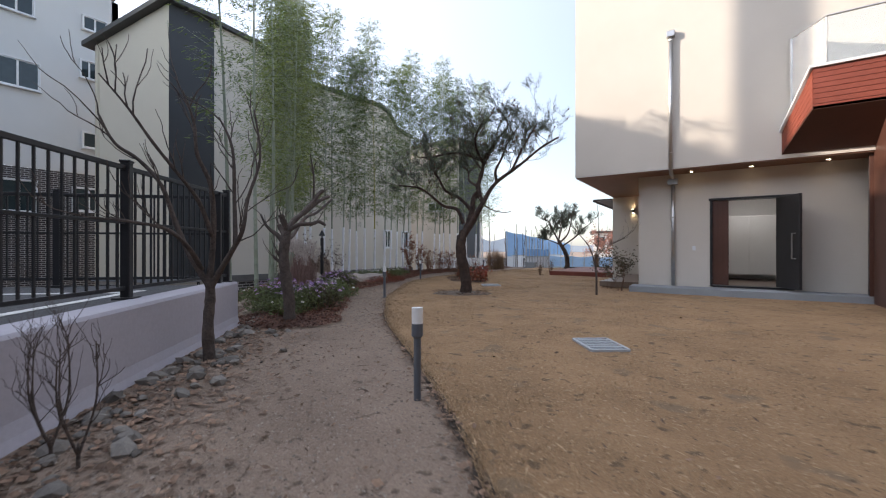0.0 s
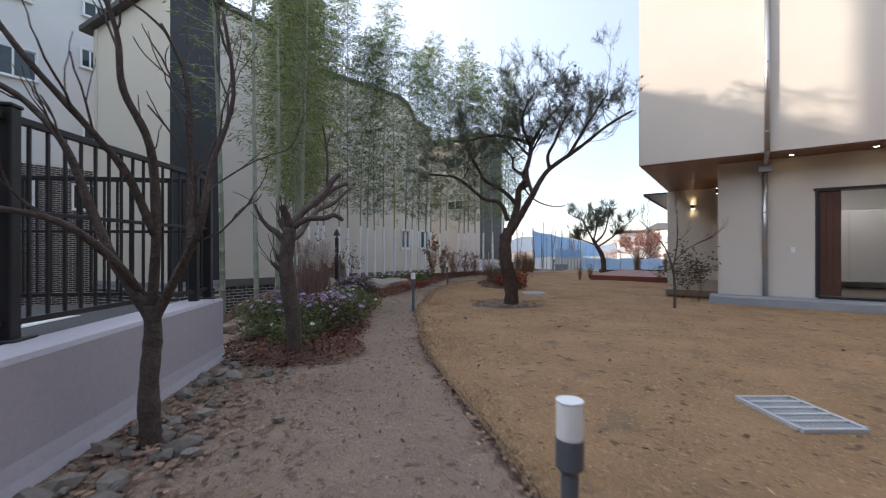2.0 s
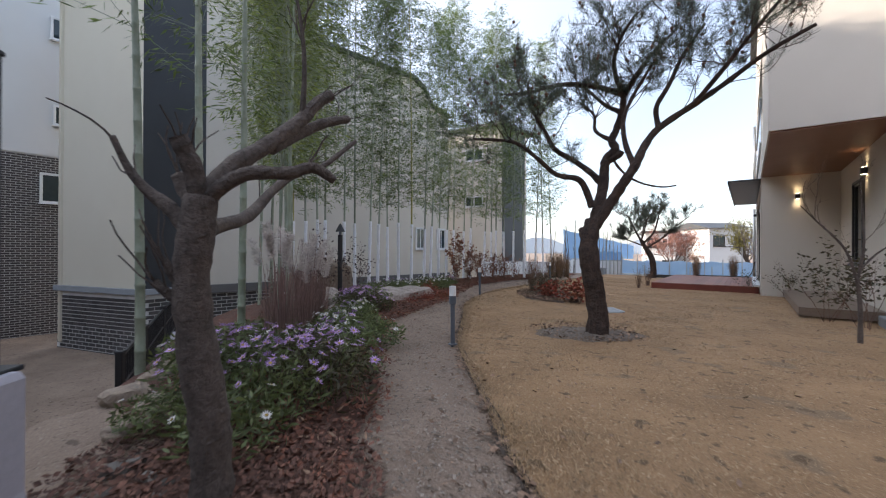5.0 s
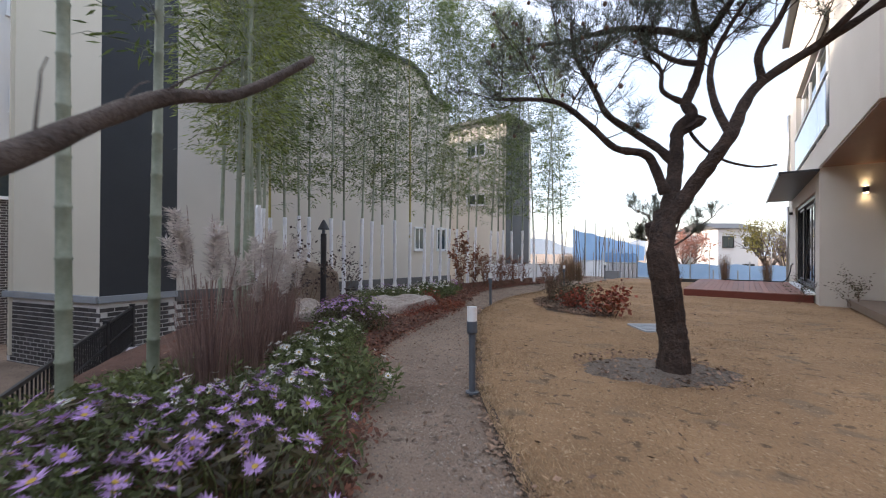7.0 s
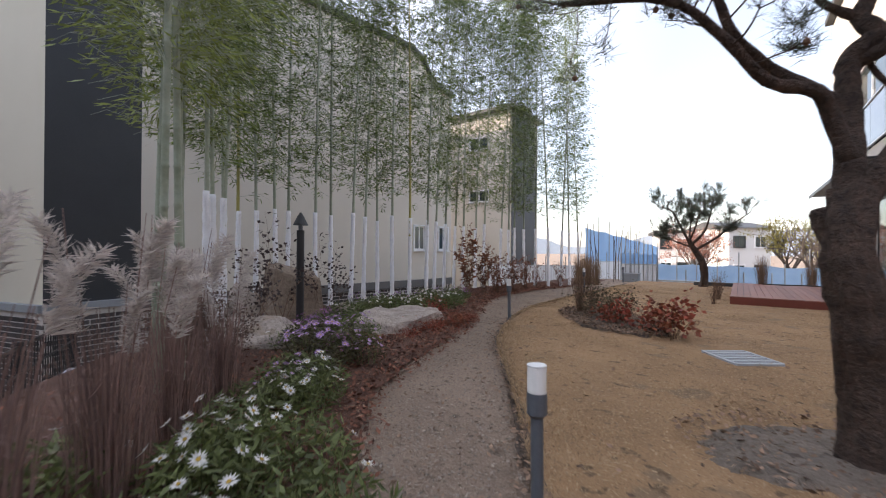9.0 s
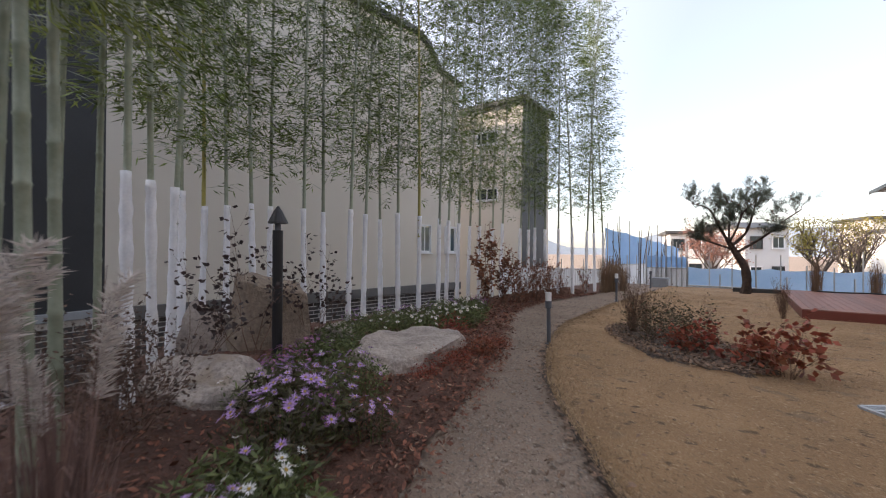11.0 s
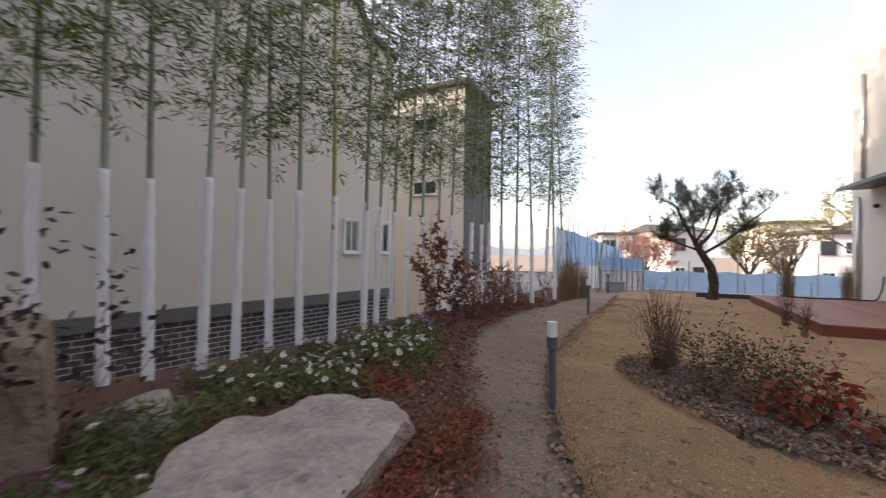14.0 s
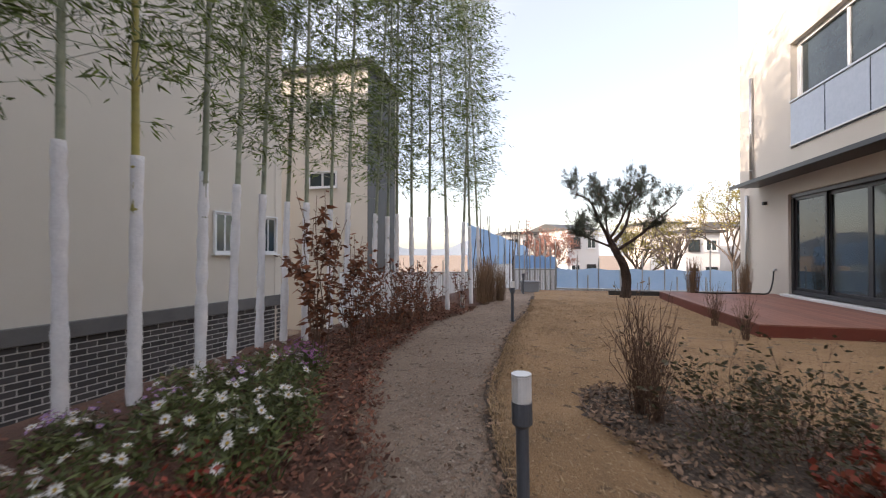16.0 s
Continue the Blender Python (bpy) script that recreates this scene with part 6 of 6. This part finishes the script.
M_PALECHIP = leafmat("pale_chip", (0.36, 0.235, 0.155), (0.22, 0.135, 0.09), 0.4, 0.9, 0.05)
M_LITTER = leafmat("dead_leaf", (0.31, 0.205, 0.14), (0.13, 0.082, 0.055), 0.6, 0.9, 0.1)
M_GRIT = mat("grit", (0.33, 0.275, 0.225), (0.15, 0.122, 0.098), 0.95, 6, 60, 0.0, rand=0.45)
tagged(part("mulch_chips", chips(30000, on_bed, 0.05, 0.01, rr, 1.0, 0.8), M_CHIP), "red-brown bark chips and dead leaves on the bed", "mulch", kind="stuff")
tagged(part("apron_chips", chips(5200, on_apron, 0.045, 0.012, rr, 1.0, 0.8), M_CHIP_D), "red-brown dead leaves round the pruned tree", "mulch", kind="stuff")
tagged(part("pale_chips", chips(3500, on_bed, 0.06, 0.02, rr, 0.8, 0.35), M_PALECHIP), "pale dry straw and wood chips on the mulch", "mulch", kind="stuff")
tagged(part("path_grit", chips(24000, on_path, 0.026, 0.004, rr), M_GRIT), "small grit and stones on the dirt path", "gravel", kind="stuff")
tagged(part("path_litter", chips(2600, on_path, 0.045, 0.004, rr, 0.8, 0.7), M_LITTER), "scattered dead leaves on the dirt path", "leaf litter", kind="stuff")
tagged(part("edge_litter", chips(4200, at_edge, 0.05, 0.006, rr), M_LITTER), "dead leaves gathered along the lawn's edge", "leaf litter", kind="stuff")
tagged(part("lawn_litter", chips(1300, on_lawn, 0.05, 0.012, rr, 0.8, 0.8), M_LITTER), "dead leaves scattered over the dry lawn", "leaf litter", kind="stuff")
tagged(part("pit_litter", chips(6000, on_pits, 0.045, 0.014, rr, 1.0), M_LITTER), "dead leaves and crumbs on the bare soil", "leaf litter", kind="stuff")
tagged(part("lawn_straw", chips(16000, on_lawn, 0.075, 0.016, rr, 0.4, 0.16), M_BLADE), "loose pale straw lying on the dry lawn", "straw", kind="stuff")
tagged(part("wall_litter", chips(4200, wall_foot, 0.06, 0.006, rr), M_LITTER), "dead leaves and grit at the wall's foot", "leaf litter", kind="stuff")
gr = MB()
for i in range(300000):
    y = rr.uniform(-1.5, 23)
    x = lawn_x(y) + 7.5 * rr.random() ** 1.7 - 0.03
    if fbm(x, y, 3, 1.4) + 0.5 * fbm(x, y, 6, 5.0) < rr.uniform(-0.75, 0.25):
        continue
    a, h, l = rr.uniform(0, 6.283), rr.uniform(0.008, 0.035), rr.uniform(0.02, 0.06)
    c, s = math.cos(a), math.sin(a)
    gr.add([(x - s * 0.0026, y + c * 0.0026, 0.012), (x + s * 0.0026, y - c * 0.0026, 0.012), (x + c * l, y + s * l, 0.02 + h)], [(0, 1, 2)])
tagged(part("dry_grass", gr, M_BLADE), "short dry straw-coloured grass blades of the lawn", "grass", kind="stuff")

# ---- far side of the garden ----
M_PANEL = mat("white_panel", (0.86, 0.88, 0.90), (0.79, 0.81, 0.84), 0.5, 1, 30, 0.05)
M_TARP = leafmat("blue_tarp", (0.36, 0.56, 0.82), (0.25, 0.44, 0.72), 0.0, 0.6, 0.45)
# distance haze is painted into the ridge's blue-grey colour
M_RIDGE = mat("ridge_haze_tint", (0.34, 0.40, 0.48), (0.30, 0.36, 0.44), 1.0, 0.01, 0.1, 0.0)


M_NET = leafmat("blue_net", (0.46, 0.62, 0.80), (0.34, 0.52, 0.73), 0.0, 0.7, 0.55)


def corrugated(a, b, z0, z1, label):
    f = thing("site_fence", label, "fence")
    a, b = Vector(a), Vector(b)
    d = b - a
    n = max(1, round(d.length / 0.95))
    ang = math.degrees(math.atan2(d.y, d.x))
    w = d.length / n
    pm = MB()
    k = 12
    prof = [(w * i / (2 * k), (0.012 if (i // 1) % 2 else -0.012)) for i in range(2 * k + 1)]
    pm.add([(x, y, z) for z in (0, z1 - z0) for x, y in prof] , [(i, i + 1, 2 * k + 2 + i, 2 * k + 1 + i) for i in range(2 * k)])
    me = pm.mesh("panel", M_PANEL)
    for i in range(n):
        p = a + d * i / n
        part("panel", me, None, f, at=pose(p.x, p.y, z0, 0, 0, ang))
        part("post", MB().tube([(p.x, p.y, z0 - 1), (p.x, p.y, z1 + 0.5)], 0.024, 6), M_STEEL, f)
    part("top_rail", MB().tube([(a.x, a.y, z1 + 0.02), (b.x, b.y, z1 + 0.02)], 0.024, 6), M_STEEL, f)


def tarp(a, b, z0, za, zb, label, seed, m=M_TARP):
    r = random.Random(seed)
    mb = MB()
    us_, vs_ = [i / 40 for i in range(41)], [0, 0.25, 0.5, 0.75, 1]
    d = Vector(b) - Vector(a)
    nrm = Vector((-d.y, d.x)).normalized()

    def fn(u, v):
        top = za + (zb - za) * u - 0.07 * abs(math.sin(u * 14))
        o = nrm * 0.07 * fbm(u * 9, v * 2.5, seed)
        return (a[0] + d.x * u + o.x, a[1] + d.y * u + o.y, z0 + (top - z0) * v)
    t = thing("tarpaulin", label, "tarpaulin")
    part("sheet", mb.sheet(us_, vs_, fn), m, t, smooth=True)
    for i in range(0, 9):
        p = Vector(a) + d * i / 8 - nrm * 0.1
        part("pole", MB().tube([(p.x, p.y, -2), (p.x, p.y, za + (zb - za) * i / 8 + r.uniform(0.1, 0.8))], 0.022, 5), M_STEEL, t)


corrugated((-10.75, 26.4), (-9.28, 26.65), -0.6, 0.72, "white corrugated site fence beyond the lawn")
corrugated((-12.6, 27.2), (-10.8, 34), -0.8, 0.75, "white corrugated site fence running down the slope")
corrugated((-17.4, 25.6), (-12.6, 27.2), -1.6, 0.55, "white corrugated site fence behind the bamboo row")
tarp((-12.6, 27.1), (-10.6, 36), 0.7, 2.55, 1.7, "blue tarpaulin tied along scaffold poles", 1)
tarp((-10.75, 26.48), (-9.28, 26.73), 0.72, 1.3, 1.24, "blue tarpaulin sheet over the white fence", 2)
corrugated((-9.28, 26.65), (-7.0, 26.7), -0.6, 0.03, "low white corrugated site fence beyond the lawn")
corrugated((-7.0, 26.7), (-3.4, 26.9), -0.6, 0.0, "low white corrugated site fence beyond the deck")
tarp((-9.25, 26.8), (-3.3, 27.4), 0.0, 0.8, 0.76, "blue safety net along the garden's far end", 3, M_NET)
tagged(part("deck_parapet", MB().box((-5.6, 24.9, 0.07), (4.2, 0.2, 0.18), 0.01), M_ROOF), "low dark parapet at the garden's end", "parapet", kind="structure")
ub = thing("utility_box", "small grey utility box at the lawn's end", "utility box")
part("body", MB().box((-10.15, 25.7, 0.15), (0.62, 0.45, 0.34), 0.02), M_STONE, ub)
part("lid", MB().box((-10.15, 25.7, 0.34), (0.68, 0.5, 0.04), 0.01), M_STONE, ub)
for i in range(16):
    x, y = rr.uniform(-12.4, -10.2), rr.uniform(23, 30)
    s = thing("stake", "thin bare stake near the site fence", "stake", group="stakes")
    part("pole", MB().tube([(x, y, -1.2), (x + rr.uniform(-0.1, 0.1), y, 1.0), (x + rr.uniform(-0.2, 0.2), y, rr.uniform(1.8, 2.6))], [0.018, 0.015, 0.012], 5), M_BARK_G, s)
E16, F16, R16 = V(-9.72, 11.14, 0), V(-0.237, 0.972, 0), V(0.972, 0.237, 0)


def far_at(px, depth):
    return E16 + F16 * depth + R16 * (depth * (px - 784) / 723)


def far_house(px, depth, w, h, base, gable, wallm, label, storeys=2, ang=13.7):
    p = far_at(px, depth)
    t = thing("house", label, "house", at=pose(p.x, p.y, base, 0, 0, ang))
    d = 7.0
    part("wall", MB().box((0, d / 2, h / 2 - 2), (w, d, h + 4), 0.03), wallm, t)
    if gable:
        mb = MB().add([(-w / 2 - 0.4, -0.5, h), (w / 2 + 0.4, -0.5, h), (w / 2 + 0.4, d + 0.5, h), (-w / 2 - 0.4, d + 0.5, h), (-w / 2 - 0.4, d / 2, h + gable), (w / 2 + 0.4, d / 2, h + gable)],
                      [(0, 1, 5, 4), (2, 3, 4, 5), (1, 2, 5), (3, 0, 4), (3, 2, 1, 0)])
        part("roof", mb, M_ROOF, t)
    else:
        part("roof", MB().box((0, d / 2, h + 0.15), (w + 0.9, d + 0.9, 0.3), 0.03), M_ROOF, t)
    n = max(2, int(w / 2.6))
    for s in range(storeys):
        for i in range(n):
            x = -w / 2 + w * (i + 0.5) / n
            window_unit("window", (x - 0.6, -0.04, 0.9 + s * h / storeys), 0, 1.2, 1.2, t, M_FRAME if (i + s) % 2 else M_PVC)


far_house(920, 46, 3.2, 5.3, -1.9, 0, M_WHITE, "pale modern house with a flat dark roof beyond the fence", 2)
far_house(1032, 44, 4.2, 5.8, -2.0, 0.8, M_WHITE, "white gabled house beyond the garden", 2, 35)
far_house(1182, 52, 4.6, 7.2, -2.2, 0, M_STUCCO_G, "grey two-storey house beyond the garden", 2)
far_house(1243, 42, 3.6, 5.6, -2.2, 0, M_WHITE, "white two-storey house with dark windows", 2)
far_house(1345, 46, 6.0, 6.5, -2.2, 0.8, M_WHITE, "white house partly hidden by trees", 2)
for px, w, h in ((1165, 20, 19), (1215, 20, 21), (1262, 20, 22), (1300, 16, 20)):
    p = far_at(px, 260)
    t = thing("apartment_block", "pale distant apartment block on the skyline", "apartment block", at=pose(p.x, p.y, -6, 0, 0, 13))
    part("wall", MB().box((0, 5, h / 2), (w, 10, h + 22), 0.1), M_WHITE, t)
    for k in range(6):
        part("window_band", MB().box((0, -0.03, 14 + k * 2.6 - 4), (w * 0.9, 0.1, 1.1), 0.02), M_DARKGLASS, t)
ridge = MB()
rp = []
for i in range(121):
    a = radians(-60 + i * 1.3)
    rp.append((-math.sin(a) * 1500, math.cos(a) * 1500, 45 + 55 * fbm(a * 3, 1.7) + 20 * fbm(a * 11, 5)))
ridge.add([(x, y, -30) for x, y, z in rp] + rp, [(i, i + 1, 122 + i, 121 + i) for i in range(120)])
tagged(part("backdrop", ridge, M_RIDGE), "low ridge on the horizon, haze put into its blue colour", "hills", kind="structure")


def crown_tree(px, depth, base, h, w, leafm, label, seed, n=2600, leaf=0.16):
    r = random.Random(seed)
    p = far_at(px, depth)
    t = thing("tree", label, "tree", at=pose(p.x, p.y, base))
    wood, lv, tips = MB(), MB(), []
    wood.tube([(0, 0, -1), (0.05, 0, h * 0.25), (0, 0, h * 0.45)], [0.18, 0.14, 0.11], 8)
    for i in range(9):
        a = i * 2.4
        grow(wood, r, V(0, 0, h * r.uniform(0.3, 0.45)), V(math.cos(a) * w / h, math.sin(a) * w / h, 0.8).normalized(), h * 0.42, 0.06, 2, tips, 0.8, 0.1, (2, 4), 4)
    for i in range(n):
        q, d = r.choice(tips)
        leaf_quad(lv, q + rdir(r) * r.uniform(0, 0.5), rdir(r), rdir(r), leaf * r.uniform(0.6, 1.3), leaf * 0.5)
    part("trunk", wood, M_BARK_G, t)
    part("crown", lv, leafm, t)


crown_tree(968, 34, -2.2, 5.0, 3.2, M_LEAF_PINK, "round tree with dull red autumn crown beyond the fence", 201, 4500, 0.15)
crown_tree(1130, 27, -2.0, 5.0, 3.0, M_LEAF_YELLOW, "yellow-green tree beyond the safety net", 202, 5000, 0.14)
crown_tree(1297, 24, -1.8, 6.1, 1.6, M_LEAF_YELLOW, "yellow-green tree beside the house corner", 203, 3000, 0.14)
crown_tree(1190, 22, -1.6, 3.9, 1.0, M_LEAF_OLIVE, "thin nearly bare dark tree behind the safety net", 205, 160, 0.1)
hose = thing("garden_hose", "black garden hose lying along the end of the deck", "hose")
part("coil", MB().tube(smooth_path([(-5.6, 23.9, 0.24), (-5.0, 23.75, 0.24), (-4.5, 23.95, 0.24), (-4.1, 23.8, 0.24), (-3.8, 23.95, 0.26), (-3.66, 24.05, 0.5), (-3.6, 24.1, 0.85)], 6), 0.02, 8), M_IRON, hose, smooth=True)
part("tap", MB().box((-3.57, 24.1, 0.88), (0.06, 0.08, 0.06), 0.01), M_STEEL, hose, "steel wall tap")

# ---- bricks of the neighbours' plinth ----
def brick_field(a, b, parent, s_from, s_to, rows, single):
    av, bv = Vector(a), Vector(b)
    d = bv - av
    ang = math.degrees(math.atan2(d.y, d.x))
    out = Vector((d.y, -d.x)).normalized()
    bl, bh = 0.38, 0.138
    me = MB().box((0, 0, 0), (bl - 0.026, 0.02, bh - 0.028), 0.0).mesh("brick", M_BRICK)
    rest = MB()
    for k in range(rows):
        z = -0.52 - k * bh
        n = int(d.length / bl)
        for i in range(n):
            s = (i + 0.5 + 0.5 * (k % 2)) * bl / d.length
            if not 0 < s < 1:
                continue
            p = av + d * s + out * 0.004
            if single and s_from < s < s_to and k < 8:
                part("brick", me, None, parent, at=pose(p.x, p.y, z, 0, 0, ang))
            else:
                u = d.normalized() * (bl - 0.026) / 2
                o = out * 0.01
                rest.add([(p.x + q.x + o.x, p.y + q.y + o.y, z + zz) for q, zz in ((-u, -0.055), (u, -0.055), (u, 0.055), (-u, 0.055))], [(0, 1, 2, 3)])
    ob = part("bricks", rest, M_BRICK, parent)
    ob["kind"] = "stuff"


plb = [o for o in house_b.children if o.name.startswith("plinth")][0]
pla = [o for o in house_a.children if o.name.startswith("plinth")]
brick_field(A2, B1, plb, 0.3, 1.0, 16, True)
for (a, b), pl in zip(((A0, A1), (A1, A2)), pla):
    brick_field(a, b, pl, 0, 1, 16, True)
